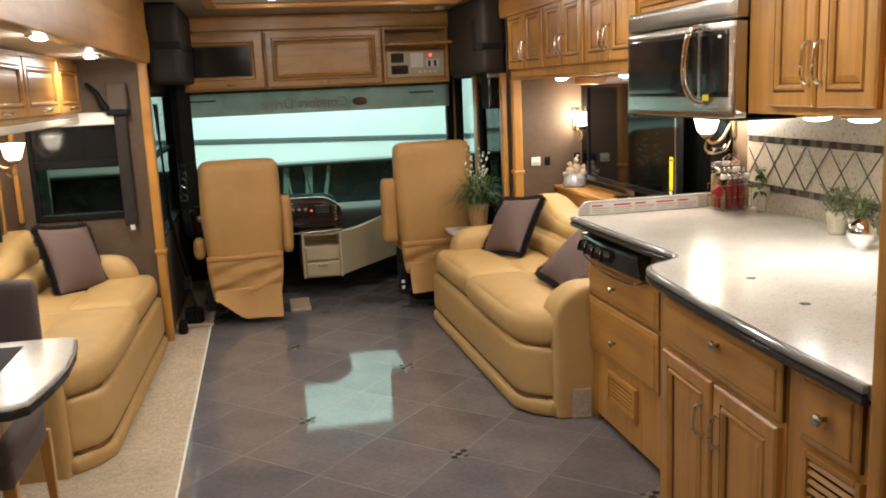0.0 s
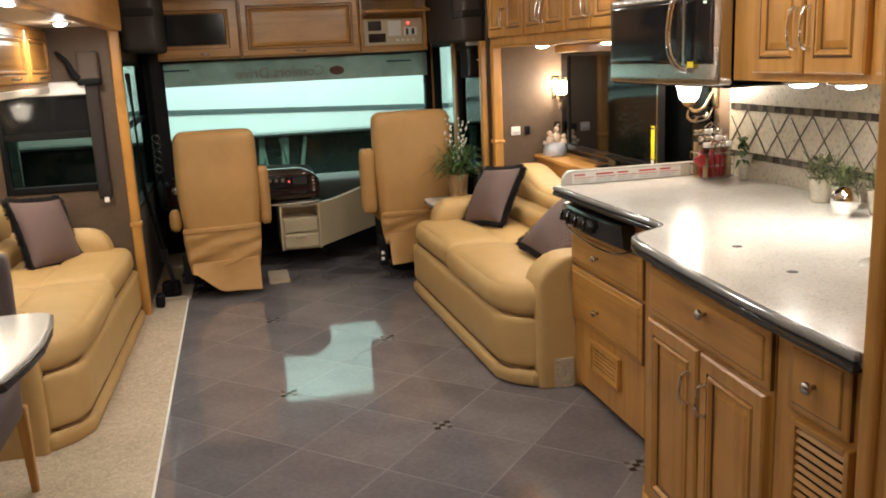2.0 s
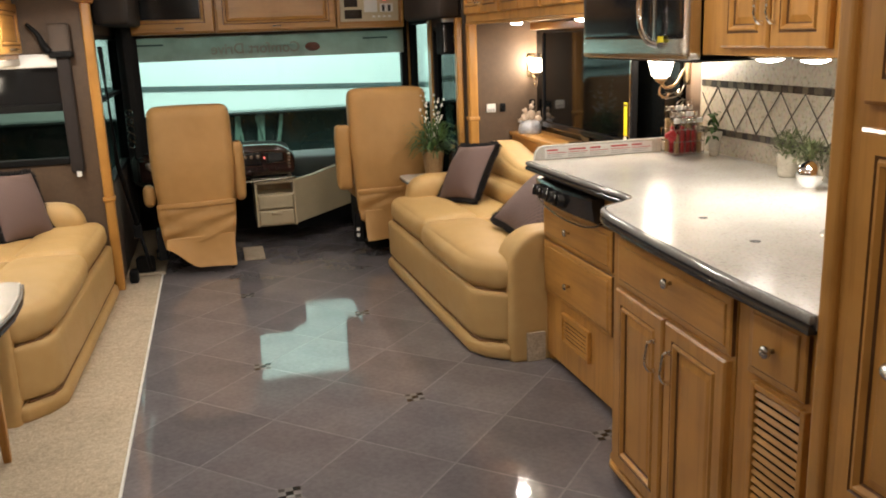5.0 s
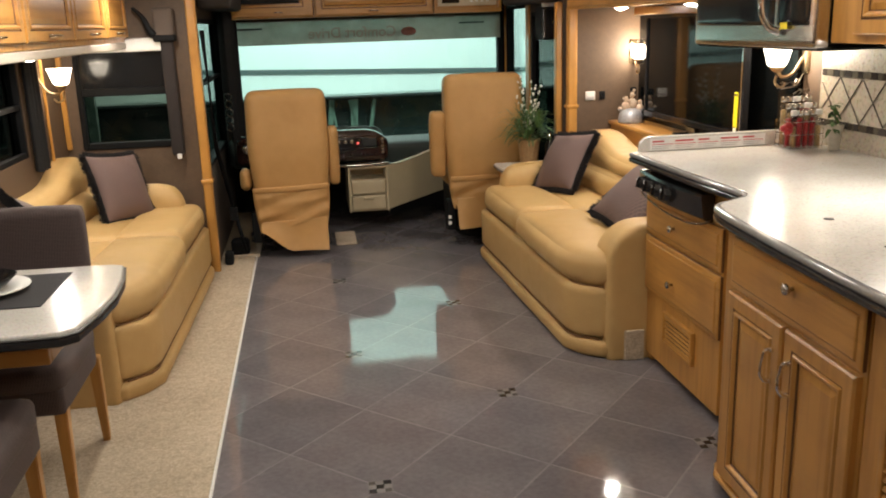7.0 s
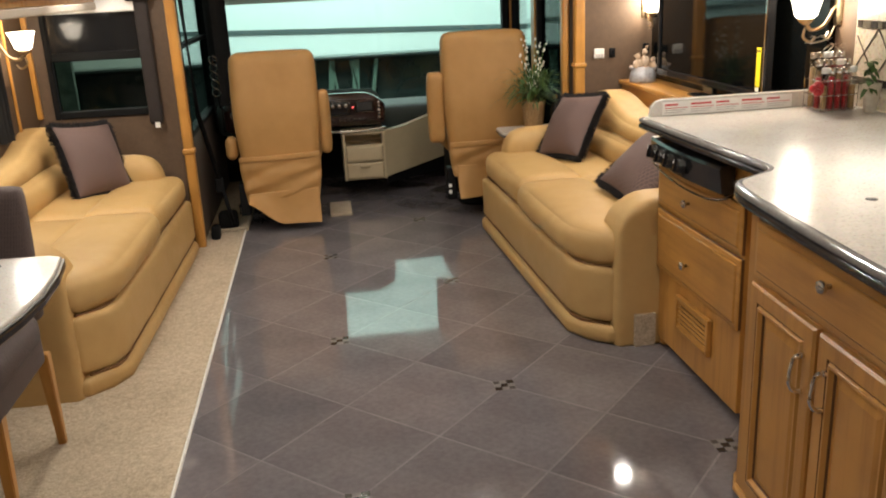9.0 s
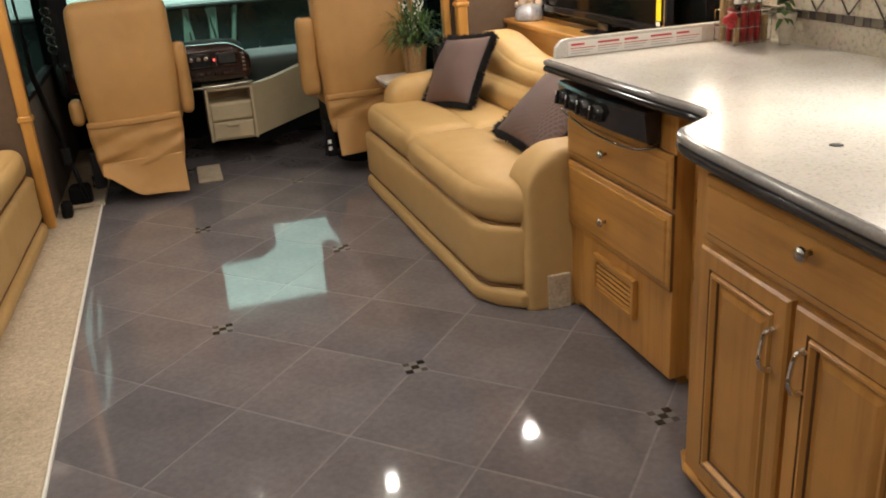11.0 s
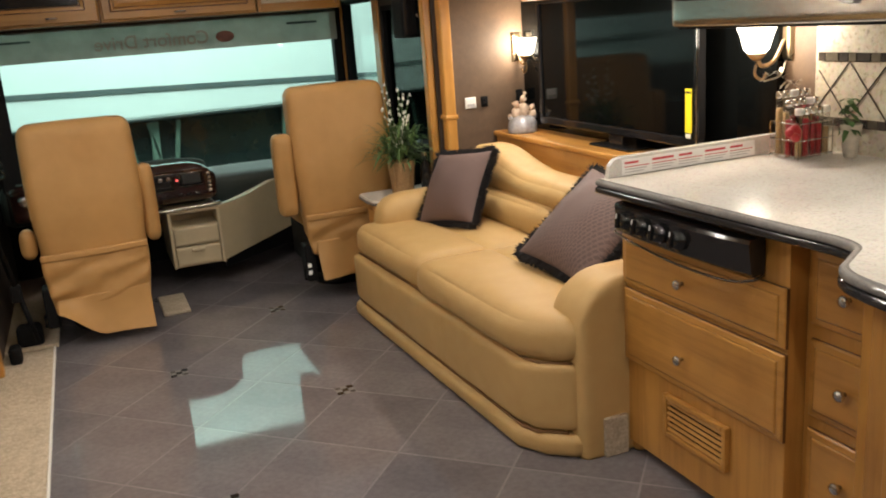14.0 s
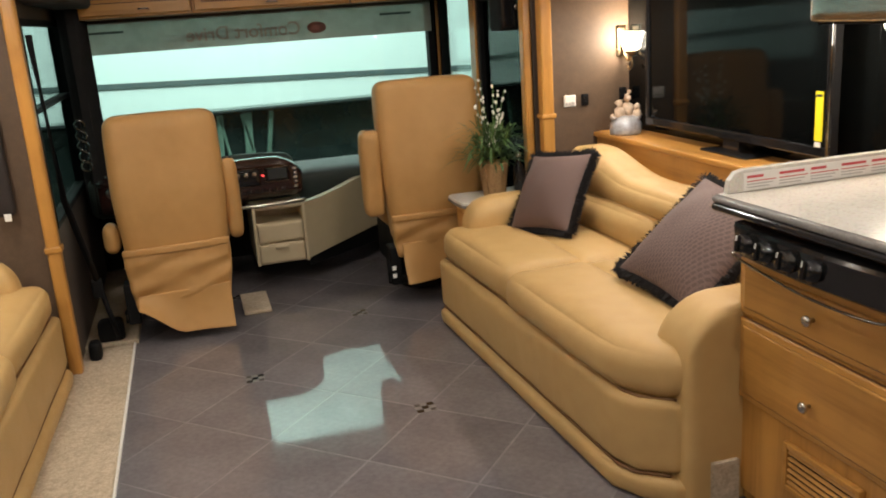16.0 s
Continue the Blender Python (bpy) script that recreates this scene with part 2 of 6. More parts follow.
def glass_mat(name, tint, gloss=0.08, rough=0.0):
    """Thin pane: tinted see-through with a mirror coat that grows at grazing angles."""
    m = bpy.data.materials.new(name)
    m.use_nodes = True
    nt = m.node_tree
    nt.nodes.remove(nt.nodes["Principled BSDF"])
    tr, gl = nt.nodes.new("ShaderNodeBsdfTransparent"), nt.nodes.new("ShaderNodeBsdfGlossy")
    tr.inputs["Color"].default_value = (*tint, 1)
    gl.inputs["Roughness"].default_value = rough
    lw, pw, mr = nt.nodes.new("ShaderNodeLayerWeight"), nt.nodes.new("ShaderNodeMath"), nt.nodes.new("ShaderNodeMapRange")
    pw.operation, pw.inputs[1].default_value = "POWER", 5.0
    mr.inputs["To Min"].default_value, mr.inputs["To Max"].default_value = gloss * 0.5, 0.6
    link(nt, lw.outputs["Facing"], pw.inputs[0])
    link(nt, pw.outputs[0], mr.inputs["Value"])
    mx = nt.nodes.new("ShaderNodeMixShader")
    link(nt, mr.outputs["Result"], mx.inputs["Fac"])
    link(nt, tr.outputs["BSDF"], mx.inputs[1])
    link(nt, gl.outputs["BSDF"], mx.inputs[2])
    link(nt, mx.outputs["Shader"], nt.nodes["Material Output"].inputs["Surface"])
    return m


windscreen_glass = glass_mat("green_tinted_windscreen_glass", (0.79, 0.958, 0.915))
dark_glass = glass_mat("dark_tinted_window_glass", (0.16, 0.20, 0.18))
smoky_glass = glass_mat("smoky_green_window_glass", (0.40, 0.47, 0.42), 0.04)
clear_glass = glass_mat("clear_jar_glass", (0.93, 0.93, 0.92))


def film_mat():
    """Grey mesh that lets part of the light behind it through."""
    m, nt, b = material("grey_mesh_visor_film")
    f = noise_tex(nt, coords(nt), 6, 3)
    link(nt, ramp(nt, f, [(0.3, (0.30, 0.30, 0.27)), (0.7, (0.42, 0.42, 0.38))]), b.inputs["Base Color"])
    b.inputs["Roughness"].default_value = 0.8
    tr, mx = nt.nodes.new("ShaderNodeBsdfTransparent"), nt.nodes.new("ShaderNodeMixShader")
    mx.inputs["Fac"].default_value = 0.72
    tr.inputs["Color"].default_value = (0.9, 0.95, 0.9, 1)
    link(nt, tr.outputs["BSDF"], mx.inputs[1])
    link(nt, b.outputs["BSDF"], mx.inputs[2])
    link(nt, mx.outputs["Shader"], nt.nodes["Material Output"].inputs["Surface"])
    return m


visor_film = film_mat()


def glow(name, colour, strength):
    m, nt, b = material(name)
    b.inputs["Base Color"].default_value = (0.9, 0.88, 0.84, 1)
    b.inputs["Emission Color"].default_value = (*colour, 1)
    b.inputs["Emission Strength"].default_value = strength
    b.inputs["Roughness"].default_value = 0.4
    return m


lens_glow = glow("lit_lamp_lens", LAMP_WHITE, 34)
shade_glow = glow("lit_frosted_glass_shade", (1.0, 0.88, 0.70), 10)
red_led = glow("red_indicator_light", (1.0, 0.03, 0.03), 3)
green_led = glow("green_clock_digits", (0.2, 1.0, 0.2), 0.35)
screen_glow = simple("dark_grey_display", (0.045, 0.05, 0.05), 0.15, bumpy=0)


# ---- mesh builders ----
def put(verts, faces):
    bm = bmesh.new()
    vs = [bm.verts.new(v) for v in verts]
    for f in faces:
        try:
            bm.faces.new([vs[i] for i in f])
        except ValueError:
            pass
    bm.normal_update()
    return bm


def box(x0, x1, y0, y1, z0, z1, bev=0.004, seg=2):
    bm = bmesh.new()
    bmesh.ops.create_cube(bm, size=1)
    for v in bm.verts:
        v.co = Vector(((x0 + x1) / 2 + v.co.x * (x1 - x0), (y0 + y1) / 2 + v.co.y * (y1 - y0), (z0 + z1) / 2 + v.co.z * (z1 - z0)))
    if bev:
        bev = min(bev, 0.45 * min(abs(x1 - x0), abs(y1 - y0), abs(z1 - z0)))
        bmesh.ops.bevel(bm, geom=bm.edges[:], offset=bev, segments=seg, affect="EDGES", profile=0.5)
    return bm


def rbox(x0, x1, y0, y1, z0, z1, r=0.03, n=9, puff=0.0, warp=None):
    """A padded block: rounded edges, faces that swell by puff, then a free warp of each vertex."""
    bm = bmesh.new()
    bmesh.ops.create_cube(bm, size=2)
    bmesh.ops.subdivide_edges(bm, edges=bm.edges[:], cuts=n, use_grid_fill=True)
    half, mid = Vector((x1 - x0, y1 - y0, z1 - z0)) / 2, Vector((x0 + x1, y0 + y1, z0 + z1)) / 2
    r = min(r, *[0.98 * h for h in half])
    for v in bm.verts:
        q = Vector([math.sin(c * math.pi / 2) for c in v.co])
        p = Vector([q[i] * half[i] for i in range(3)])
        inner = Vector([max(-half[i] + r, min(half[i] - r, p[i])) for i in range(3)])
        d = p - inner
        p = inner + d.normalized() * r if d.length > 1e-9 else p
        for i in range(3):
            if puff and abs(v.co[i]) > 0.999:
                j, k = (i + 1) % 3, (i + 2) % 3
                p[i] += math.copysign(puff * (1 - q[j] ** 2) * (1 - q[k] ** 2), v.co[i])
        v.co = mid + p
        if warp:
            v.co = warp(v.co.copy())
    for f in bm.faces:
        f.smooth = True
    bm.normal_update()
    return bm


def prism(outline, z0, z1, bev=0.0, seg=2):
    """An outline in the plan, counter-clockwise, raised from z0 to z1."""
    n = len(outline)
    bm = put([(x, y, z0) for x, y in outline] + [(x, y, z1) for x, y in outline],
             [list(range(n - 1, -1, -1)), list(range(n, 2 * n))] + [[i, (i + 1) % n, n + (i + 1) % n, n + i] for i in range(n)])
    if bev:
        es = [e for e in bm.edges if abs(e.verts[0].co.z - e.verts[1].co.z) < 1e-6]
        bmesh.ops.bevel(bm, geom=es, offset=bev, segments=seg, affect="EDGES", profile=0.5)
    return bm


def lathe(profile, x=0, y=0, z=0, seg=24):
    """(radius, height) rings turned about an upright axis."""
    verts, faces = [], []
    for r, h in profile:
        verts += [(x + r * math.cos(2 * math.pi * k / seg), y + r * math.sin(2 * math.pi * k / seg), z + h) for k in range(seg)]
    for i in range(len(profile) - 1):
        for k in range(seg):
            a, b = i * seg + k, i * seg + (k + 1) % seg
            faces.append([a, b, b + seg, a + seg])
    faces.append(list(range(seg - 1, -1, -1)))
    faces.append([(len(profile) - 1) * seg + k for k in range(seg)])
    bm = put(verts, faces)
    for f in bm.faces:
        f.smooth = len(f.verts) == 4
    return bm


def tube(points, r, seg=8):
    """A round bar along points; r is one radius or one per point."""
    pts = [Vector(p) for p in points]
    rs = r if isinstance(r, (list, tuple)) else [r] * len(pts)
    verts, faces, up = [], [], Vector((0.31, 0.17, 0.93)).normalized()
    for i, p in enumerate(pts):
        d = (pts[min(i + 1, len(pts) - 1)] - pts[max(i - 1, 0)]).normalized()
        a = d.cross(up)
        a = a.normalized() if a.length > 1e-4 else d.orthogonal().normalized()
        b = d.cross(a)
        up = b if abs(up.dot(d)) > 0.9 else up
        verts += [tuple(p + (a * math.cos(2 * math.pi * k / seg) + b * math.sin(2 * math.pi * k / seg)) * rs[i]) for k in range(seg)]
    for i in range(len(pts) - 1):
        for k in range(seg):
            a, b = i * seg + k, i * seg + (k + 1) % seg
            faces.append([a, b, b + seg, a + seg])
    faces += [list(range(seg - 1, -1, -1)), [(len(pts) - 1) * seg + k for k in range(seg)]]
    bm = put(verts, faces)
    bmesh.ops.recalc_face_normals(bm, faces=bm.faces[:])
    for f in bm.faces:
        f.smooth = len(f.verts) == 4
    return bm


def arc(points, n=8):
    """A smooth line through a few points (Catmull-Rom)."""
    p = [Vector(q) for q in points]
    p = [2 * p[0] - p[1], *p, 2 * p[-1] - p[-2]]
    out = []
    for i in range(1, len(p) - 2):
        for k in range(n):
            t = k / n
            out.append(0.5 * (2 * p[i] + (p[i + 1] - p[i - 1]) * t + (2 * p[i - 1] - 5 * p[i] + 4 * p[i + 1] - p[i + 2]) * t * t
                              + (3 * p[i] - p[i - 1] - 3 * p[i + 1] + p[i + 2]) * t ** 3))
    return out + [p[-2]]


def moved(bm, m):
    bmesh.ops.transform(bm, matrix=m, verts=bm.verts[:])
    return bm


def joined(*bms):
    """Several meshes of one part in one."""
    out = bmesh.new()
    for b in bms:
        me = bpy.data.meshes.new("tmp")
        b.to_mesh(me)
        out.from_mesh(me)
        bpy.data.meshes.remove(me)
        b.free()
    return out


def rings(w, h, steps):
    """A framed panel facing +z: rectangles w x h about the origin, each (inset, height, dark) further in."""
    verts, faces, dark = [], [], []
    for ins, z, _ in steps:
        a, b = w / 2 - ins, h / 2 - ins
        verts += [(-a, -b, z), (a, -b, z), (a, b, z), (-a, b, z)]
    for i in range(len(steps) - 1):
        for k in range(4):
            a, b = 4 * i + k, 4 * i + (k + 1) % 4
            faces.append([a, b, b + 4, a + 4])
            dark.append(steps[i + 1][2])
    n = 4 * (len(steps) - 1)
    faces += [[n, n + 1, n + 2, n + 3], [3, 2, 1, 0]]
    dark += [0, 0]
    bm = put(verts, faces)
    bm.faces.ensure_lookup_table()
    for f, d in zip(bm.faces, dark):
        f.material_index = d
    return bm


def raised_panel(w, h, th=0.02, stile=0.055):
    return rings(w, h, [(0, 0, 0), (0, th - 0.006, 0), (0.006, th, 0), (stile - 0.013, th, 0), (stile - 0.010, th - 0.004, 1), (stile - 0.007, th - 0.004, 1),
                        (stile - 0.003, th + 0.003, 0), (stile + 0.003, th + 0.003, 0), (stile + 0.010, th - 0.006, 0), (stile + 0.012, th - 0.010, 1), (stile + 0.0145, th - 0.010, 1), (stile + 0.034, th - 0.005, 0)])


def slab_panel(w, h, th=0.02):
    # Dark sides put the drop shadow round a drawer front into the colour.
    return rings(w, h, [(0, 0, 0), (0, th - 0.010, 1), (0.004, th - 0.006, 0), (0.018, th - 0.004, 0), (0.0195, th - 0.005, 1), (0.022, th - 0.001, 0), (0.026, th, 0)])


def facing(origin, out):
    """Turns a +z panel to face the plan direction `out` (degrees from +x), upright, with its middle at origin."""
    a = radians(out)
    z, y = Vector((math.cos(a), math.sin(a), 0)), Vector((0, 0, 1))
    x = y.cross(z)
    m = Matrix((x, y, z)).transposed().to_4x4()
    return Matrix.Translation(origin) @ m


# ---- objects ----
def thing(name, at, label, category, group="", kind=""):
    ob = new(name)
    ob.location = at
    ob.empty_display_size = 0.1
    bpy.context.view_layer.update()
    return tagged(ob, label, category, group, kind)


def mesh_of(name, bm, mats):
    me = bpy.data.meshes.new(name)
    bm.to_mesh(me)
    bm.free()
    for m in mats if isinstance(mats, (list, tuple)) else [mats]:
        me.materials.append(m)
    return me


def part(name, bm, mats, parent, label=""):
    ob = new(name, mesh_of(name, bm, mats))
    root = parent
    shift = Matrix.Identity(4)
    while root:
        shift = root.matrix_basis.inverted() if root.parent is None else shift
        root = root.parent
    ob.parent = parent
    if parent.parent is None:
        ob.matrix_parent_inverse = shift
    return tagged(ob, label) if label else ob


def single(name, bm, mats, label, category, group="", kind=""):
    return tagged(new(name, mesh_of(name, bm, mats)), label, category, group, kind)


def structure(name, bm, mats, label, category="structure"):
    return single(name, bm, mats, label, category, kind="structure")

# ---- the shell of the coach ----
XL, XR = -1.40, 2.12          # outer walls of the two slide-outs
BL, BR = -0.62, 1.61          # side walls of the coach body at the cab
YE = 5.02                     # end walls of the slide-outs
REAR = -2.4
CARPET_X = -0.39
SOFFIT_L, SOFFIT_R = 1.72, 1.93

floor = structure("floor", box(BL - 0.02, 1.68, REAR, 6.75, -0.10, -0.0005, 0), grout, "grey polished tile floor laid diagonally with pale grout", "floor")
structure("floor_slide_left", box(XL, CARPET_X - 0.012, REAR, 5.30, -0.10, -0.012, 0), grout, "floor under the carpet of the slide-out", "floor")
structure("floor_slide_right", box(1.68, XR, REAR, YE, -0.10, -0.006, 0), grout, "floor of the kitchen slide-out", "floor")


def carpet_bm():
    bm = bmesh.new()
    bmesh.ops.create_grid(bm, x_segments=70, y_segments=200, size=1)
    for v in bm.verts:
        x = XL + (v.co.x + 1) / 2 * (CARPET_X - 0.012 - XL)
        y = REAR + (v.co.y + 1) / 2 * (5.295 - REAR)
        v.co = Vector((x, y, 0.004 + 0.0035 * noise.noise(Vector((x * 60, y * 60, 0)))))
    ext = bmesh.ops.extrude_face_region(bm, geom=bm.faces[:])
    for v in [g for g in ext["geom"] if isinstance(g, bmesh.types.BMVert)]:
        v.co.z = 0.006 + (v.co.z - 0.004)
    for f in bm.faces:
        f.smooth = True
    return bm


structure("floor_carpet", carpet_bm(), carpet, "beige loop carpet along the slide-out", "carpet")
structure("trim_carpet_edge", box(CARPET_X - 0.012, CARPET_X - 0.003, REAR, 5.295, -0.005, 0.010, 0.003), paper, "pale binding strip along the carpet edge", "trim")
structure("floor_cab", box(BL, BL + 0.24, 5.30, 6.7, -0.005, 0.02, 0.004), carpet, "beige carpet beside the driver's seat", "carpet")

structure("ceiling", box(BL - 0.1, BR + 0.1, REAR, 6.9, CEIL, CEIL + 0.06, 0), ceiling_vinyl, "beige vinyl coach ceiling", "ceiling")
structure("ceiling_slide_left", box(XL, BL + 0.03, REAR, YE, SOFFIT_L, SOFFIT_L + 0.05, 0), soffit_vinyl, "beige soffit of the slide-out with recessed lamps", "ceiling")
structure("ceiling_slide_right", box(1.62, XR, REAR, YE, SOFFIT_R, SOFFIT_R + 0.05, 0), ceiling_vinyl, "beige ceiling of the kitchen slide-out", "ceiling")
structure("wall_rear", box(XL - 0.1, XR + 0.1, REAR - 0.08, REAR, 0, CEIL + 0.06, 0), wood_z, "maple wall at the rear", "wall")
structure("wall_slide_right", box(XR, XR + 0.08, REAR, YE + 0.06, 0, SOFFIT_R + 0.05, 0), wallpaper, "brown vinyl side wall of the kitchen slide-out", "wall")


def wall_with_hole(axis, at, thick, u0, u1, z0, z1, holes):
    """A wall across x or y at one place, cut round upright openings (u0, u1, z0, z1)."""
    us = sorted({u0, u1, *[h[0] for h in holes], *[h[1] for h in holes]})
    zs = sorted({z0, z1, *[h[2] for h in holes], *[h[3] for h in holes]})
    bms = []
    for a, b in zip(us, us[1:]):
        for c, d in zip(zs, zs[1:]):
            if any(h[0] <= (a + b) / 2 <= h[1] and h[2] <= (c + d) / 2 <= h[3] for h in holes):
                continue
            bms.append(box(a, b, at, at + thick, c, d, 0) if axis == "y" else box(at, at + thick, a, b, c, d, 0))
    return joined(*bms)


WL = (-1.31, -0.785, 0.79, 1.40)      # window in the left end wall
structure("wall_end_left", wall_with_hole("y", YE, 0.06, XL, BL, 0, SOFFIT_L + 0.05, [WL]), wallpaper, "brown vinyl end wall of the sofa slide-out", "wall")
W2 = (2.9, 4.30, 0.86, 1.36)          # window behind the left sofa
structure("wall_slide_left", wall_with_hole("x", XL - 0.08, 0.08, REAR, YE + 0.06, 0, SOFFIT_L + 0.05, [W2]), wallpaper, "brown vinyl side wall of the sofa slide-out", "wall")
structure("wall_end_right", box(1.63, XR, YE, YE + 0.06, 0, SOFFIT_R + 0.05, 0), wallpaper, "brown vinyl end wall beside the television", "wall")
structure("wall_lintel_left", box(BL - 0.02, BL + 0.03, REAR, YE + 0.06, SOFFIT_L + 0.052, CEIL, 0), wood_y, "maple board above the slide-out", "wall")
structure("wall_lintel_right", box(1.62, 1.70, REAR, YE + 0.06, SOFFIT_R + 0.052, CEIL, 0), wood_y, "maple board above the kitchen slide-out", "wall")

# body sides at the cab, with the driver's window and the entry side
DW = (5.16, 6.42, 0.62, 1.52)
structure("wall_cab_left", wall_with_hole("x", BL - 0.05, 0.05, YE + 0.06, 6.75, 0, CEIL, [DW]), suede, "taupe cab side wall at the driver's window", "wall")
EW1, EW2 = (5.98, 6.64, 0.45, 1.56), (5.20, 5.86, 0.35, 1.50)
structure("wall_cab_right", wall_with_hole("x", BR, 0.05, YE + 0.06, 6.75, 0, CEIL, [EW1, EW2]), suede, "taupe cab side wall at the entry", "wall")
structure("wall_front", wall_with_hole("y", 6.70, 0.05, BL - 0.05, BR + 0.05, -0.1, CEIL, [(BL + 0.02, 1.585, 0.50, 1.62)]), black_matt, "dark front wall round the windscreen", "wall")


def window_unit(name, label, panes, frame_bm, glass, frame_mat=black_matt):
    w = thing(name, (0, 0, 0), label, "window", kind="structure")
    part("window_frame", frame_bm, frame_mat, w, "black window frame")
    for p in panes:
        ob = part("pane", p, glass, w)
        ob.visible_shadow = False
    return w


ws = (BL + 0.02, 1.585, 0.50, 1.62)
window_unit("window_windscreen", "wide green-tinted windscreen with a black frame",
            [box(ws[0] + 0.03, ws[1] - 0.03, 6.722, 6.728, ws[2] + 0.02, ws[3] - 0.02, 0)],
            joined(box(ws[0], ws[0] + 0.05, 6.66, 6.74, ws[2], ws[3], 0.006), box(ws[1] - 0.045, ws[1], 6.66, 6.74, ws[2], ws[3], 0.006),
                   box(ws[0] + 0.05, ws[1] - 0.045, 6.67, 6.74, ws[2], ws[2] + 0.04, 0.006), box(ws[0] + 0.05, ws[1] - 0.045, 6.67, 6.74, ws[3] - 0.03, ws[3], 0.006)), windscreen_glass)


def side_window(name, label, x, w, glass, bar=None, out=-1):
    y0, y1, z0, z1 = w
    f = 0.028
    fr = [box(x - 0.03, x + 0.03, y0, y0 + f, z0, z1, 0.005), box(x - 0.03, x + 0.03, y1 - f, y1, z0, z1, 0.005),
          box(x - 0.03, x + 0.03, y0 + f, y1 - f, z0, z0 + f, 0.005), box(x - 0.03, x + 0.03, y0 + f, y1 - f, z1 - f, z1, 0.005)]
    panes = [box(x - 0.003, x + 0.003, y0 + f, y1 - f, z0 + f, z1 - f, 0)]
    if bar:
        fr.append(box(x - 0.025, x + 0.025, y0 + f, y1 - f, bar - 0.012, bar + 0.012, 0.004))
        panes = [box(x - 0.003, x + 0.003, y0 + f, y1 - f, z0 + f, bar - 0.012, 0), box(x - 0.003, x + 0.003, y0 + f, y1 - f, bar + 0.012, z1 - f, 0)]
    return window_unit(name, label, panes, joined(*fr), glass)


side_window("window_driver", "green-tinted driver's side window with a crossbar", BL - 0.025, DW, windscreen_glass, 1.13)
side_window("window_entry_front", "tall green-tinted window in the entry door", BR + 0.025, EW1, windscreen_glass)
side_window("window_entry_rear", "tinted window beside the entry", BR + 0.025, EW2, dark_glass)
side_window("window_sofa", "dark tinted window behind the sofa with a lowered shade", XL - 0.03, W2, dark_glass, 1.11)


def end_window():
    x0, x1, z0, z1 = WL
    f = 0.03
    zb = 1.12
    fr = joined(box(x0, x0 + f, YE - 0.012, YE + 0.05, z0, z1, 0.006), box(x1 - f, x1, YE - 0.012, YE + 0.05, z0, z1, 0.006),
                box(x0 + f, x1 - f, YE - 0.012, YE + 0.05, z0, z0 + 0.04, 0.006), box(x0 + f, x1 - f, YE - 0.012, YE + 0.05, z1 - f, z1, 0.006),
                box(x0 + f, x1 - f, YE - 0.012, YE + 0.03, zb - 0.022, zb + 0.022, 0.006))
    w = window_unit("window_end", "dark sliding window with a half-drawn black night shade",
                    [box(x0 + f, x1 - f, YE + 0.02, YE + 0.025, z0 + 0.04, zb - 0.022, 0)], fr, smoky_glass)
    part("night_shade", box(x0 + f, x1 - f, YE + 0.004, YE + 0.010, zb + 0.022, z1 - f, 0), black_gloss, w, "black roller shade drawn down to the crossbar")
    part("shade_roll", box(x0 + 0.02, x1 - 0.01, YE - 0.05, YE - 0.014, z1 - 0.055, z1 + 0.02, 0.012), paper, w, "rolled white day shade")
    part("shade_tag", box(-0.778, -0.752, YE - 0.068, YE - 0.064, 0.722, 0.752, 0), paper, w, "small white pull tag")


end_window()
# Added plain walls that close the view behind the left windows.
for x0, x1, y0, y1, nm in ((XL - 1.0, BL - 0.8, 5.9, 5.95, "backdrop_lane_left"), (XL - 1.6, XL - 1.55, 1.5, 5.8, "backdrop_hall_left")):
    structure(nm, box(x0, x1, y0, y1, -0.5, 3.2, 0), simple(nm + "_paint", (0.42, 0.50, 0.46), 0.4, scale=14, vary=0.6), "added greenish wall filling the view outside the left windows", "backdrop")

# posts and fascia boards of the slide-outs
structure("trim_post_left", joined(box(-0.655, -0.60, YE - 0.03, YE + 0.03, 0.0, SOFFIT_L, 0.012, 3), box(-0.662, -0.592, YE - 0.037, YE + 0.037, 0.555, 0.585, 0.008)), wood_z, "maple corner post with a turned band", "trim")
structure("trim_post_right", joined(box(1.615, 1.675, YE - 0.03, YE + 0.03, 0.0, 1.52, 0.012, 3), box(1.607, 1.683, YE - 0.037, YE + 0.037, 0.90, 0.925, 0.008)), wood_z, "maple corner post with a turned band", "trim")


def fascia_bm(x0, x1, y0, y1, z0, z1):
    """A board along the coach with a rounded far end."""
    h = (z1 - z0) / 2
    pts = [(y0, z0), (y1 - h * 0.5, z0)] + [(y1 - h * 0.5 + h * 0.5 * math.sin(a), z0 + h - h * math.cos(a)) for a in [math.pi * k / 10 for k in range(1, 10)]] + [(y1 - h * 0.5, z1), (y0, z1)]
    bm = prism(pts, x0, x1, 0.006)
    return moved(bm, Matrix(((0, 0, 1, 0), (1, 0, 0, 0), (0, 1, 0, 0), (0, 0, 0, 1))))


structure("trim_fascia_left", fascia_bm(-0.655, -0.585, REAR, 5.11, SOFFIT_L - 0.03, SOFFIT_L + 0.16), wood_y, "curved maple fascia board above the sofa slide-out", "trim")


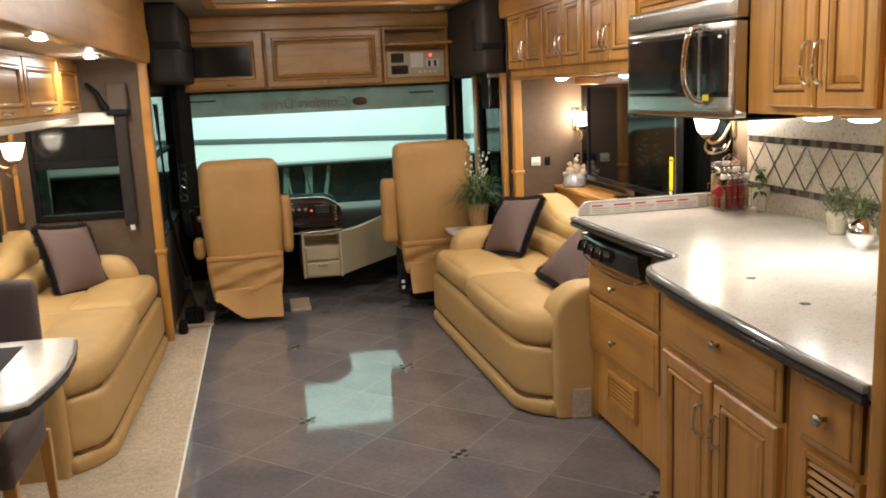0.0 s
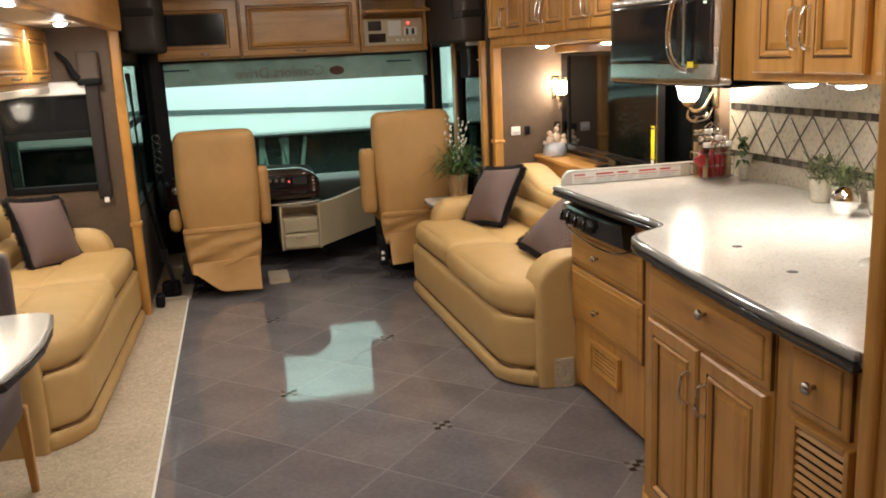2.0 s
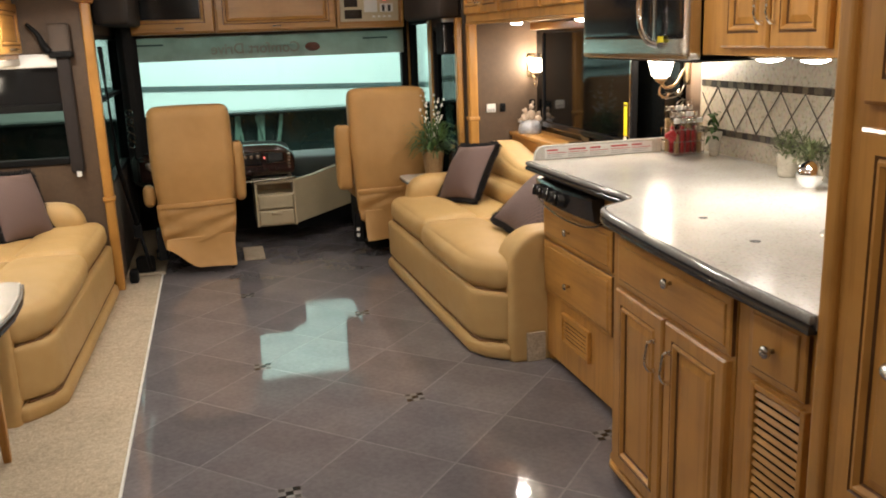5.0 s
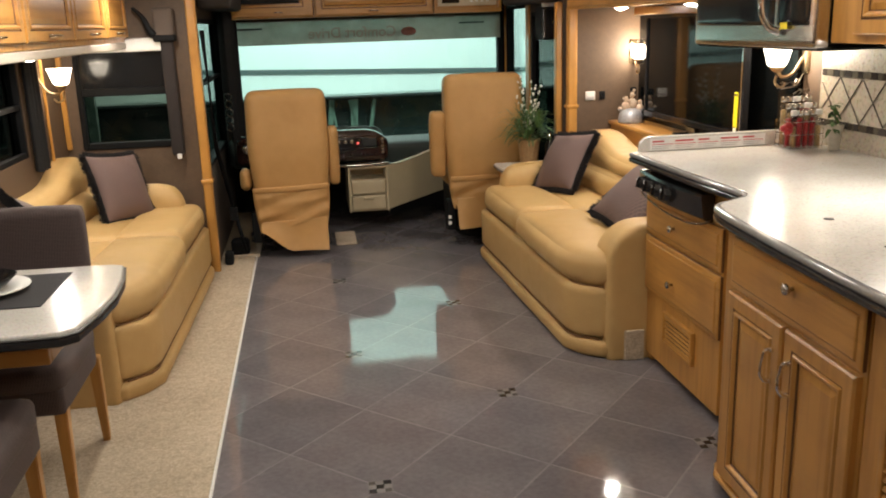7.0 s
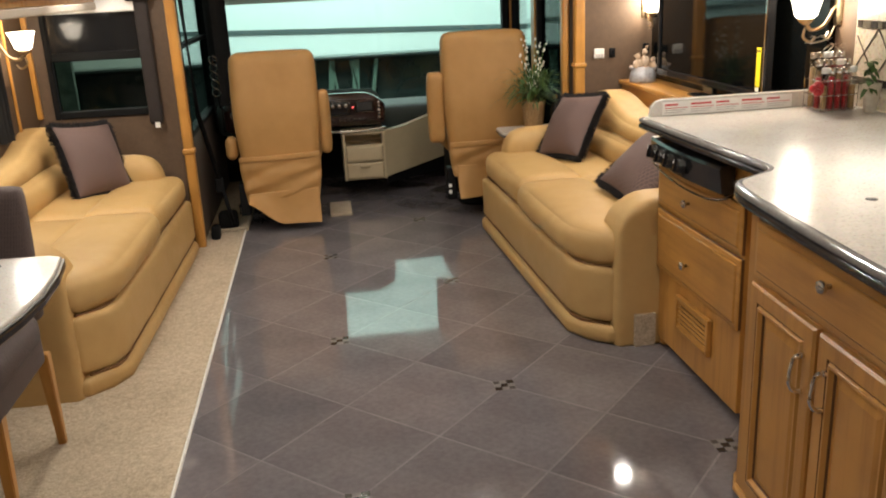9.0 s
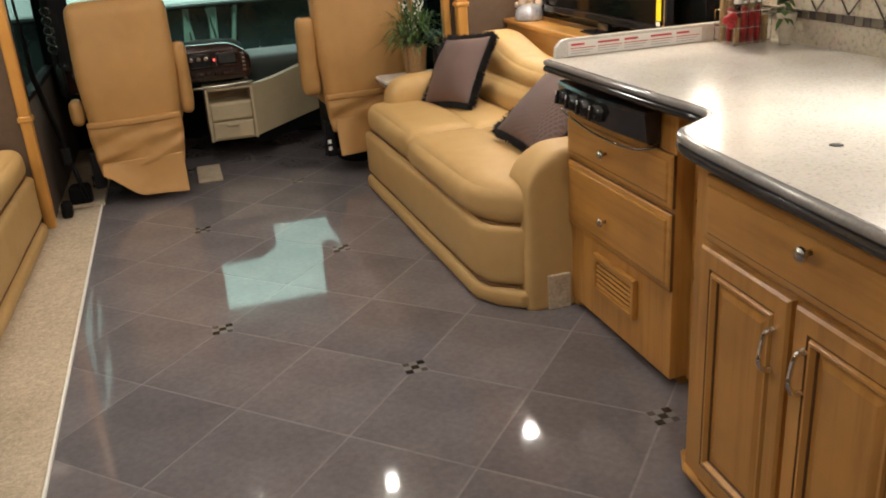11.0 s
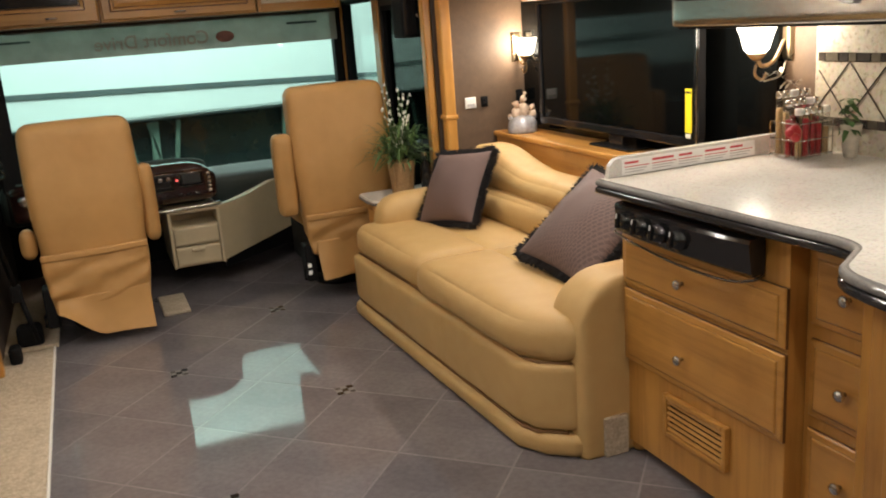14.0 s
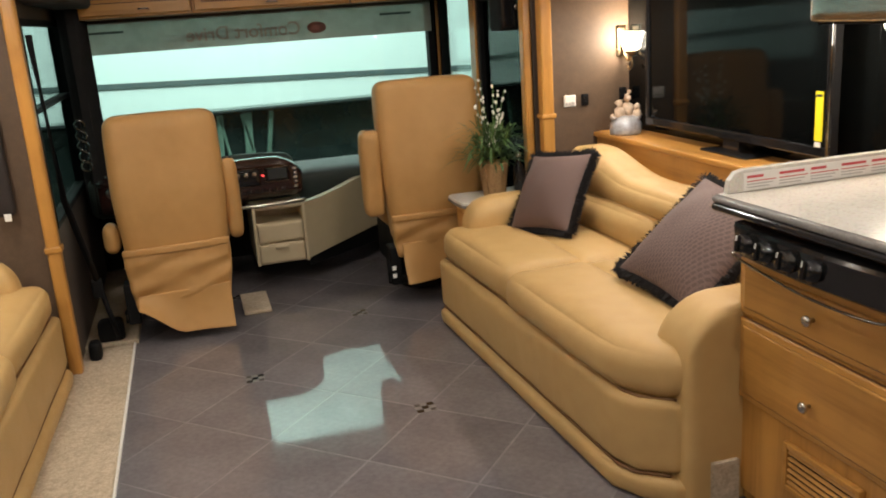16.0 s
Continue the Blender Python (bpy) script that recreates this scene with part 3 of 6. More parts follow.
# ---- recessed lamps ----
def downlight(x, y, z, watts, label, r=0.045, group="recessed ceiling lamps"):
    d = thing("recessed_light", (x, y, z), label, "ceiling light", group)
    part("bezel", lathe([(r * 0.8, 0.0), (r * 1.25, -0.001), (r * 1.3, -0.006), (r * 1.15, -0.010), (r * 0.85, -0.008)], x, y, z), chrome, d, "bright metal ring")
    part("lens", lathe([(r * 0.84, -0.0085), (r * 0.8, -0.014), (r * 0.55, -0.020), (r * 0.2, -0.0225)], x, y, z), lens_glow, d, "lit lens")
    lm = lamp("recessed_bulb_and_fill", "AREA", look((x, y, z - 0.026), (x, y, 0)), watts, LAMP_WHITE, r * 1.6, 175)
    return d


for x, y in DOWNLIGHTS:
    cab, near = y > 4.5, x < 0.5 and y < 2.5
    downlight(x, y, CEIL, 3.0 if cab else 2.9 if near else 4.5, "small round recessed lamp in the beige ceiling", 0.037)
    # Point fill added below each lens to brighten the upper doors.
    lamp("recessed_bulb_and_fill", "POINT", Matrix.Translation((x, y, CEIL - 0.06)), 2.1 if cab else 4.6 if near else 7.4, LAMP_WHITE, 0.03)
# The soffit lamp at y 1.4 is out of view and added.
for x, y in ((-0.70, 1.4), (-0.70, 2.90), (-0.80, 4.42)):
    downlight(x, y, SOFFIT_L, 6, "small round recessed lamp in the slide-out soffit", 0.04, "soffit lamps")
    # Point fill added for the glow round each soffit lamp.
    lamp("recessed_bulb_and_fill", "POINT", Matrix.Translation((x, y, SOFFIT_L - 0.05)), 1.6, LAMP_WHITE, 0.02)

# raised frame and small fittings on the ceiling
structure("ceiling_trim", joined(box(-0.26, 1.42, 5.36, 5.44, CEIL - 0.035, CEIL - 0.001, 0.012, 3), box(-0.26, -0.18, 2.2, 5.36, CEIL - 0.035, CEIL - 0.001, 0.012, 3),
                                 box(1.34, 1.42, 2.2, 5.36, CEIL - 0.035, CEIL - 0.001, 0.012, 3)), wood_x, "maple frame round the raised ceiling", "ceiling trim")
lt = thing("ceiling_latch", (1.2, 6.0, CEIL), "small bright metal latch on the ceiling", "latch")
part("plate", box(1.16, 1.24, 5.99, 6.02, CEIL - 0.008, CEIL - 0.001, 0.002), bright_chrome, lt)
part("lever", tube(arc([(1.17, 6.0, CEIL - 0.01), (1.20, 5.99, CEIL - 0.022), (1.25, 5.985, CEIL - 0.018)]), 0.006), bright_chrome, lt)
sm = thing("smoke_alarm", (1.36, 5.95, CEIL), "small round white ceiling alarm", "alarm")
part("housing", lathe([(0.03, -0.001), (0.04, -0.004), (0.038, -0.018), (0.026, -0.024), (0.01, -0.025)], 1.36, 5.95, CEIL), white_plastic, sm)

# ---- outside: the lane and a parked white coach ----
structure("ground_hall", box(-30, 30, 6.9, 60, -1.05, -1.0, 0), simple("hall_concrete", (0.10, 0.105, 0.10), 0.35, scale=8, vary=0.3), "dark polished hall floor outside", "ground")
van = thing("parked_coach", (0.5, 9.6, -1.0), "large white parked coach seen through the windscreen", "coach")
coach_white = simple("white_coach_paint", (0.80, 0.82, 0.80), 0.18, scale=3, vary=0.03, bumpy=0)
part("side_panel", box(-9, 10, 9.6, 12.2, 0.66, 3.6, 0.05, 3), coach_white, van, "glossy white side panel")
part("lower_skirt", box(-9, 10, 9.75, 12.0, -0.75, 0.655, 0.03), simple("dark_skirt_paint", (0.012, 0.017, 0.015), 0.25, scale=4, vary=0.4), van, "dark lower body")
part("stripe", moved(box(-9, 10, 9.590, 9.599, -0.024, 0.024, 0), Matrix.Translation((0.5, 0, 0.955)) @ Matrix.Rotation(radians(1.7), 4, "Y") @ Matrix.Translation((-0.5, 0, 0))), simple("grey_coach_stripe", (0.11, 0.13, 0.13), 0.3), van, "thin dark stripe")
part("rub_rail", box(-9, 10, 9.57, 9.60, 0.66, 0.69, 0.008), simple("dark_rail", (0.03, 0.035, 0.034), 0.3), van, "dark rub rail")
# Pale bars imitate the blurred reflections low in the windscreen.
reflection_green = simple("pale_green_reflection_paint", (0.11, 0.155, 0.12), 0.4, scale=12, vary=0.4)
for x, w, tilt in ((0.02, 0.018, 6), (0.22, 0.030, 5), (0.36, 0.014, -8), (0.50, 0.040, 3), (0.60, 0.016, -11), (0.66, 0.022, 9), (1.75, 0.015, 4)):
    part("reflection_bar", moved(box(-w, w, 9.66, 9.72, -0.62, 0.64, 0.008), Matrix.Translation((x, 0, 0)) @ Matrix.Rotation(radians(tilt), 4, "Y")), reflection_green, van, "pale bar standing in for a blurred reflection")


# ---- shared fittings ----
def knob(x, y, z, out, parent):
    """A round nickel knob whose stem points along `out` degrees in the plan."""
    bm = lathe([(0.006, 0.0), (0.0055, 0.012), (0.013, 0.016), (0.0155, 0.021), (0.013, 0.027), (0.005, 0.030)], seg=16)
    a = radians(out)
    m = Matrix.Translation((x, y, z)) @ Vector((math.cos(a), math.sin(a), 0)).to_track_quat("Z", "Y").to_matrix().to_4x4()
    return part("knob", moved(bm, m), chrome, parent, "round nickel knob")


def pull(x, y, z, out, length, parent, upright=True):
    """A curved nickel bow handle."""
    a = radians(out)
    o = Vector((math.cos(a), math.sin(a), 0))
    s = Vector((0, 0, 1)) if upright else Vector((-math.sin(a), math.cos(a), 0))
    c = Vector((x, y, z))
    h = length / 2
    pts = arc([c - s * h, c - s * h * 0.92 + o * 0.018, c - s * h * 0.45 + o * 0.030, c + s * h * 0.3 + o * 0.027, c + s * h * 0.88 + o * 0.020, c + s * h], 6)
    rs = [0.0045 + 0.0035 * abs(2 * i / (len(pts) - 1) - 1) ** 2 for i in range(len(pts))]
    bm = joined(tube(pts, rs), moved(lathe([(0.004, -0.008), (0.008, -0.004), (0.009, 0), (0.006, 0.005)], seg=12), Matrix.Translation(c + s * h + o * 0.004)))
    return part("handle", bm, bright_chrome, parent, "curved nickel pull")


def door_panel(parent, name, centre, w, h, out, style="raised", mat=None, th=0.02):
    bm = raised_panel(w, h, th) if style == "raised" else slab_panel(w, h, th)
    ob = part(name, moved(bm, facing(centre, out)), [mat or wood_z, glaze], parent)
    return ob


# ---- kitchen base units ----
FX = 1.385                 # face of the drawer stack
u1 = thing("drawer_cabinet", (1.6, 2.74, 0), "honey maple base cabinet with two wide drawers and a grille", "cabinet", "kitchen base units")
part("body", joined(box(FX, 2.08, 2.40, 3.095, 0.035, 0.865, 0.003), box(FX + 0.05, 2.08, 2.42, 3.08, 0.0, 0.035, 0)), wood_z, u1)
part("foot", moved(lathe([(0.016, 0), (0.024, 0.008), (0.024, 0.02), (0.015, 0.035)], seg=16), Matrix.Translation((FX + 0.03, 3.06, 0))), wood_z, u1)
d = door_panel(u1, "drawer", (FX, 2.735, 0.655), 0.675, 0.155, 180, "slab", wood_y)
knob(FX - 0.02, 2.775, 0.650, 180, d)
d = door_panel(u1, "drawer", (FX, 2.735, 0.445), 0.675, 0.235, 180, "slab", wood_y)
knob(FX - 0.02, 2.775, 0.424, 180, d)


def grille(parent, centre, w, h, out, slats):
    """A framed louvre."""
    m = facing(centre, out)
    fr = joined(box(-w / 2, -w / 2 + 0.016, -h / 2, h / 2, 0, 0.018, 0.003), box(w / 2 - 0.016, w / 2, -h / 2, h / 2, 0, 0.018, 0.003),
                box(-w / 2 + 0.016, w / 2 - 0.016, -h / 2, -h / 2 + 0.016, 0, 0.018, 0.003), box(-w / 2 + 0.016, w / 2 - 0.016, h / 2 - 0.016, h / 2, 0, 0.018, 0.003))
    g = part("grille", moved(fr, m), wood_y, parent, "slatted wooden grille")
    # Black sheet paints the shade inside the cabinet, behind the slats.
    part("grille_back", moved(box(-w / 2 + 0.01, w / 2 - 0.01, -h / 2 + 0.01, h / 2 - 0.01, 0.0005, 0.002, 0), m), black_matt, g)
    step = (h - 0.032) / slats
    for k in range(slats):
        z = -h / 2 + 0.016 + step * (k + 0.5)
        part("slat", moved(moved(box(-w / 2 + 0.016, w / 2 - 0.016, -step * 0.29, step * 0.29, -0.0017, 0.0017, 0.0008, 1), Matrix.Translation((0, z, 0.011)) @ Matrix.Rotation(radians(-28), 4, "X")), m), wood_y, g)


grille(u1, (FX, 2.735, 0.215), 0.275, 0.135, 180, 6)

u2 = thing("narrow_drawer_cabinet", (1.6, 2.24, 0), "narrow maple base cabinet with three small drawers", "cabinet", "kitchen base units")
part("body", joined(box(1.44, 2.08, 2.06, 2.397, 0.03, 0.865, 0.003), box(1.48, 2.08, 2.06, 2.397, 0.0, 0.03, 0)), wood_z, u2)
for z, h in ((0.735, 0.185), (0.505, 0.20), (0.265, 0.21)):
    d = door_panel(u2, "drawer", (1.44, 2.262, z), 0.225, h, 180, "slab", wood_y, 0.018)
    knob(1.424, 2.258, z, 180, d)

# the bowed sink cabinet: its faces follow a gentle curve
u3 = thing("sink_cabinet", (1.5, 1.6, 0), "bowed maple sink cabinet with a false drawer and two raised-panel doors", "cabinet", "kitchen base units")
part("body", joined(prism([(2.08, 2.056), (1.235, 2.056), (1.185, 1.99), (1.150, 1.27), (2.08, 1.27)], 0.05, 0.865, 0.0),
                    prism([(2.08, 2.04), (1.26, 2.04), (1.24, 1.98), (1.20, 1.27), (2.08, 1.27)], 0.0, 0.05, 0.0)), wood_z, u3)
LEAN3 = math.degrees(math.atan2(0.035, 0.72))


def on_bow(y, off=0.0):
    return 1.150 + 0.035 * (y - 1.27) / 0.72 - off


d = door_panel(u3, "false_drawer", (on_bow(1.605), 1.605, 0.762), 0.66, 0.145, 180 - LEAN3, "slab", wood_y)
knob(on_bow(1.57, 0.02), 1.57, 0.79, 180, d)
for y0, y1, hy in ((1.615, 1.935, 1.655), (1.285, 1.60, 1.56)):
    yc = (y0 + y1) / 2
    d = door_panel(u3, "door", (on_bow(yc), yc, 0.38), y1 - y0, 0.59, 180 - LEAN3, "raised", wood_z)
    pull(on_bow(hy, 0.02), hy, 0.555, 180, 0.088, d)
part("plinth_roll", tube([(1.215, 2.04, 0.052), (1.182, 1.98, 0.052), (1.147, 1.27, 0.052)], 0.011, 10), wood_y, u3)

u4 = thing("end_cabinet", (1.5, 1.12, 0), "narrow maple end cabinet with a small drawer over a louvred door", "cabinet", "kitchen base units")
part("body", joined(box(1.150, 2.08, 0.94, 1.267, 0.05, 0.865, 0.003), box(1.20, 2.08, 0.94, 1.267, 0, 0.05, 0)), wood_z, u4)
d = door_panel(u4, "drawer", (1.150, 1.108, 0.765), 0.20, 0.165, 180, "slab", wood_z)
knob(1.130, 1.108, 0.765, 180, d)
grille(u4, (1.150, 1.092, 0.515), 0.190, 0.305, 180, 13)

# worktop
edge = [(1.312, 3.115), (1.317, 2.75), (1.326, 2.40), (1.332, 2.23), (1.310, 2.15), (1.245, 2.105), (1.180, 2.06), (1.148, 1.98), (1.128, 1.80), (1.108, 1.55), (1.090, 1.25), (1.082, 0.93)]
smooth_edge = [tuple(p) for p in arc([(x, y, 0) for x, y in edge], 5)]


def grown(off):
    out = []
    for i, p in enumerate(smooth_edge):
        a, b = Vector(smooth_edge[max(i - 1, 0)]), Vector(smooth_edge[min(i + 1, len(smooth_edge) - 1)])
        t = (b - a).normalized()
        n = Vector((t.y, -t.x, 0))
        out.append((p[0] + n.x * off, p[1] + n.y * off))
    return out + [(2.115, 0.93), (2.115, 3.115)]


top = thing("worktop", (1.6, 2.0, 0.865), "cream speckled stone worktop with a wavy front and dark polished edge", "worktop")
part("slab", prism(grown(-0.010), 0.872, 0.9052, 0.002, 1), granite, top)
part("rim_line", prism(grown(-0.006), 0.880, 0.9045, 0.0015, 1), edge_grey, top, "thin dark line round the top")
part("edge_light", prism(grown(0.007), 0.8845, 0.9035, 0.008, 4), edge_pale, top, "pale grey bullnose edge")
part("edge_band", prism(grown(0.008), 0.862, 0.8843, 0.009, 4), edge_black, top, "black polished lower edge")
part("splash_lip", moved(prism([(0, 0), (0.777, 0), (0.777, 0.062), (0.05, 0.062), (0.025, 0.056), (0.006, 0.036)], 0, 0.022, 0.003), Matrix(((1, 0, 0, 1.338), (0, 0, 1, 3.092), (0, 1, 0, 0.905), (0, 0, 0, 1)))), granite, top, "low stone upstand")
for x, y in ((1.364, 1.784), (1.331, 1.481)):
    part("drain_hole", lathe([(0.014, 0.0), (0.014, 0.0008), (0.004, 0.001)], x, y, 0.905, 20), black_ink, top, "small dark hole")
part("sink_cover_seam", lathe([(0.115, 0.0), (0.115, 0.0007), (0.02, 0.0008)], 1.62, 1.42, 0.905, 40), simple("worn_stone_shine", (0.45, 0.43, 0.38), 0.08), top, "faint round sink cover")

lab = thing("warning_label", (1.6, 3.09, 0.91), "long white printed label with red headings on the upstand", "label")
part("sheet", box(1.385, 1.895, 3.0895, 3.0915, 0.909, 0.957, 0), paper, lab)
for k in range(5):
    x = 1.395 + 0.100 * k
    part("heading", box(x, x + 0.05 + 0.03 * (k % 2), 3.0885, 3.0892, 0.942, 0.949, 0), red_ink, lab)
    for j in range(3):
        part("text_line", box(x, x + 0.09 - 0.01 * j, 3.0885, 3.0892, 0.932 - 0.008 * j, 0.9345 - 0.008 * j, 0), grey_ink if j else red_ink, lab)

# cooktop control panel hung under the front of the worktop
ck = thing("cooktop_controls", (1.34, 2.77, 0.76), "glossy black cooktop control strip with four knobs", "cooktop")
pw = [(1.378, 0.846), (1.378, 0.752), (1.346, 0.748), (1.336, 0.756), (1.326, 0.832), (1.330, 0.842)]
CY0, CY1 = 2.475, 3.045


def bowed(bm, k):
    """Bows the strip's front gently towards the room."""
    for v in bm.verts:
        if v.co.x < 1.36:
            v.co.x -= k * (1 - ((v.co.y - (CY0 + CY1) / 2) / ((CY1 - CY0) / 2)) ** 2)
    return bm


def strip_bm():
    verts, faces, n, m = [], [], len(pw), 17
    for j in range(m):
        y = CY0 + (CY1 - CY0) * j / (m - 1)
        verts += [(x, y, z) for x, z in pw]
    for j in range(m - 1):
        faces += [[j * n + i, j * n + (i + 1) % n, (j + 1) * n + (i + 1) % n, (j + 1) * n + i] for i in range(n)]
    faces += [list(range(n)), list(range((m - 1) * n, m * n))[::-1]]
    bm = put(verts, faces)
    bmesh.ops.recalc_face_normals(bm, faces=bm.faces[:])
    return bowed(bm, 0.018)


part("panel", strip_bm(), black_gloss, ck, "bowed glossy black fascia")
for k in range(4):
    y = 2.985 - 0.088 * k
    off = 0.018 * (1 - ((y - (CY0 + CY1) / 2) / ((CY1 - CY0) / 2)) ** 2)
    m = Matrix.Translation((1.330 - off, y, 0.796)) @ Vector((-0.985, 0, 0.17)).to_track_quat("Z", "Y").to_matrix().to_4x4()
    kb = part("control_knob", moved(lathe([(0.031, 0), (0.031, 0.004), (0.026, 0.008), (0.0245, 0.020), (0.021, 0.024), (0.003, 0.0245)], seg=24), m), black_gloss, ck, "round black knob")
    part("knob_grip", moved(box(-0.0055, 0.0055, -0.022, 0.022, 0.023, 0.034, 0.003), m), black_gloss, kb)
    part("knob_mark", moved(box(-0.0012, 0.0012, 0.008, 0.021, 0.0338, 0.0346, 0), m), paper, kb, "white pointer line")
part("rim_bar", tube(arc([(1.378, 3.075, 0.747), (1.345, 3.065, 0.741), (1.312, 2.77, 0.728), (1.318, 2.56, 0.727), (1.345, 2.485, 0.737), (1.376, 2.475, 0.748)], 6), 0.0036), dark_chrome, ck, "thin bowed dark metal rail")

# ---- tall cabinet past the worktop ----
tc = thing("tall_cabinet", (1.5, 0.2, 0), "tall honey maple cabinet door with raised panels and a nickel handle", "cabinet")
part("body", box(1.100, 2.08, -1.2, 0.925, 0.0, 1.92, 0.008, 3), wood_z, tc)
part("corner_bead", box(1.088, 1.115, 0.885, 0.929, 0.0, 1.92, 0.011, 3), wood_z, tc)
for z, h in ((0.28, 0.50), (0.92, 0.70), (1.60, 0.58)):
    door_panel(tc, "door_panel", (1.100, 0.50, z), 0.68, h, 180, "raised", wood_z, 0.024)
hb = joined(tube(arc([(1.077, 0.70, 0.885), (1.045, 0.695, 0.888), (1.037, 0.65, 0.886), (1.037, 0.57, 0.882), (1.045, 0.54, 0.88), (1.077, 0.535, 0.88)], 6), 0.013, 12))
part("handle", hb, chrome, tc, "brushed nickel bar handle")

# ---- backsplash ----
bs = structure("wall_backsplash", box(2.112, 2.119, 0.93, 3.06, 0.905, 1.40, 0), stone_tile, "cream stone tiled backsplash with dark mosaic bands", "backsplash")
bronze = simple("dark_glass_mosaic", (0.05, 0.042, 0.038), 0.12, vary=0.5, scale=30)
bronze_l = simple("light_bronze_mosaic", (0.105, 0.088, 0.066), 0.2, vary=0.4, scale=30)
slip = simple("dark_metal_liner", (0.06, 0.045, 0.035), 0.3)
pc = {}
for z in (1.19, 0.988):
    y, k = 3.045, 0
    while y > 1.9:
        w = (0.030, 0.052, 0.038)[k % 3]
        key = (w, k % 2 == 1)
        if key not in pc:
            pc[key] = mesh_of("mosaic_piece", box(-0.006, 0, -w + 0.002, 0, 0, 0.027, 0.001, 1), bronze_l if key[1] else bronze)
        ob = new("mosaic_piece", pc[key])
        ob.parent, ob.location = bs, (2.111, y, z)
        y, k = y - w, k + 1
Z0, Z1, STEP = 1.016, 1.189, 0.144
for k in range(-1, 8):
    top_y = 2.925 - STEP * k
    for sgn in (1, -1):
        a, za, b, zb = top_y, Z1, top_y + sgn * STEP, Z0
        if a > 3.045:
            if sgn > 0:
                continue
            za, a = Z1 + (Z0 - Z1) * (a - 3.045) / STEP, 3.045
        elif b > 3.045:
            zb, b = Z1 + (Z0 - Z1) * (3.045 - a) / STEP, 3.045
        part("liner", tube([(2.1108, a, za), (2.1108, b, zb)], 0.0024, 6), slip, bs)

# ---- right wall units over the kitchen and sofa ----
UX = 1.60
spans = ((4.96, 4.28), (4.26, 3.66), (3.64, 3.06))
for y1, y0 in spans:
    c = thing("overhead_cabinet", (1.85, (y0 + y1) / 2, 1.50), "maple overhead cabinet with two arched raised-panel doors above the television", "cabinet", "overhead cabinets by the sofa")
    part("body", box(UX, XR - 0.002, y0 - 0.009, y1 + 0.009, 1.515, SOFFIT_R - 0.004, 0.002), wood_z, c)
    half = (y1 - y0) / 2
    for s in (0, 1):
        yc = y0 + half * (s + 0.5)
        dd = door_panel(c, "door", (UX, yc, 1.735), half - 0.012, 0.345, 180, "raised", wood_z)
        pull(UX - 0.02, y0 + half + (0.03 if s else -0.03), 1.67, 180, 0.10, dd)
structure("trim_cornice_right", fascia_bm(1.565, 1.60, 3.0, 5.09, 1.885, 2.02), wood_y, "curved maple cornice over the wall units", "trim")
lite = thing("valance_board", (1.85, 4.0, 1.50), "maple light valance under the overhead cabinets", "cabinet trim")
part("board", box(UX + 0.004, UX + 0.03, 3.06, 4.965, 1.500, 1.5135, 0.003), wood_y, lite)
part("underside", box(UX + 0.03, XR - 0.003, 3.06, 4.965, 1.509, 1.5135, 0), wood_y, lite)
part("pelmet_strip", box(1.93, 1.96, 3.3, 4.72, 1.455, 1.50, 0.006), wood_y, lite, "wood strip over the television")
for x, y in ((1.75, 4.45), (1.78, 3.60)):
    downlight(x, y, 1.508, 6, "small round puck lamp under the overhead cabinet", 0.042, "under-cabinet lamps")

mw = thing("microwave", (1.75, 2.53, 1.335), "stainless steel over-counter microwave with a black glass door", "microwave")
MX = 1.55
MY0, MY1 = 2.215, 3.065


def mw_warp(p):
    if p.x < MX + 0.12:
        p.x -= 0.018 * (1 - ((p.y - 2.64) / 0.43) ** 2)
    return p


part("casing", rbox(MX + 0.045, 2.10, MY0 + 0.02, MY1 - 0.015, 1.345, 1.725, 0.006, 6), black_matt, mw, "black casing")
part("door", rbox(MX, MX + 0.05, MY0, MY1, 1.335, 1.655, 0.008, 10, 0, mw_warp), steel, mw, "brushed steel door")
part("vent_hood", rbox(MX + 0.002, MX + 0.06, MY0, MY1, 1.659, 1.735, 0.012, 10, 0, mw_warp), steel, mw, "curved steel top")
part("window", rbox(MX - 0.0035, MX + 0.02, 2.435, 3.045, 1.405, 1.630, 0.008, 10, 0, mw_warp), black_gloss, mw, "black glass door window")
pn = part("control_panel", rbox(MX - 0.0035, MX + 0.02, 2.245, 2.420, 1.405, 1.630, 0.006, 8, 0, mw_warp), black_gloss, mw, "black touch panel")
part("clock", box(MX - 0.0105, MX - 0.0095, 2.285, 2.335, 1.602, 1.610, 0), green_led, pn, "green clock digits")
for r in range(6):
    for q in range(3):
        part("button", box(MX - 0.0085, MX - 0.0075, 2.285 + 0.035 * q, 2.308 + 0.035 * q, 1.455 + 0.021 * r, 1.463 + 0.021 * r, 0), simple("button_print", (0.10, 0.10, 0.10), 0.4) if (r, q) == (0, 0) else bpy.data.materials["button_print"], pn)
part("handle", tube(arc([(MX - 0.018, 2.405, 1.645), (MX - 0.055, 2.412, 1.63), (MX - 0.066, 2.43, 1.54), (MX - 0.064, 2.425, 1.45), (MX - 0.045, 2.408, 1.40), (MX - 0.018, 2.390, 1.385)], 8), 0.012, 12), bright_chrome, mw, "curved chrome handle")
part("sticker", box(MX - 0.0215, MX - 0.0205, 2.345, 2.385, 1.395, 1.415, 0), yellow, mw, "small yellow sticker")
part("base_plate", box(MX + 0.02, 2.1, MY0 + 0.004, 3.06, 1.327, 1.3345, 0.002), black_matt, mw, "black underside plate")

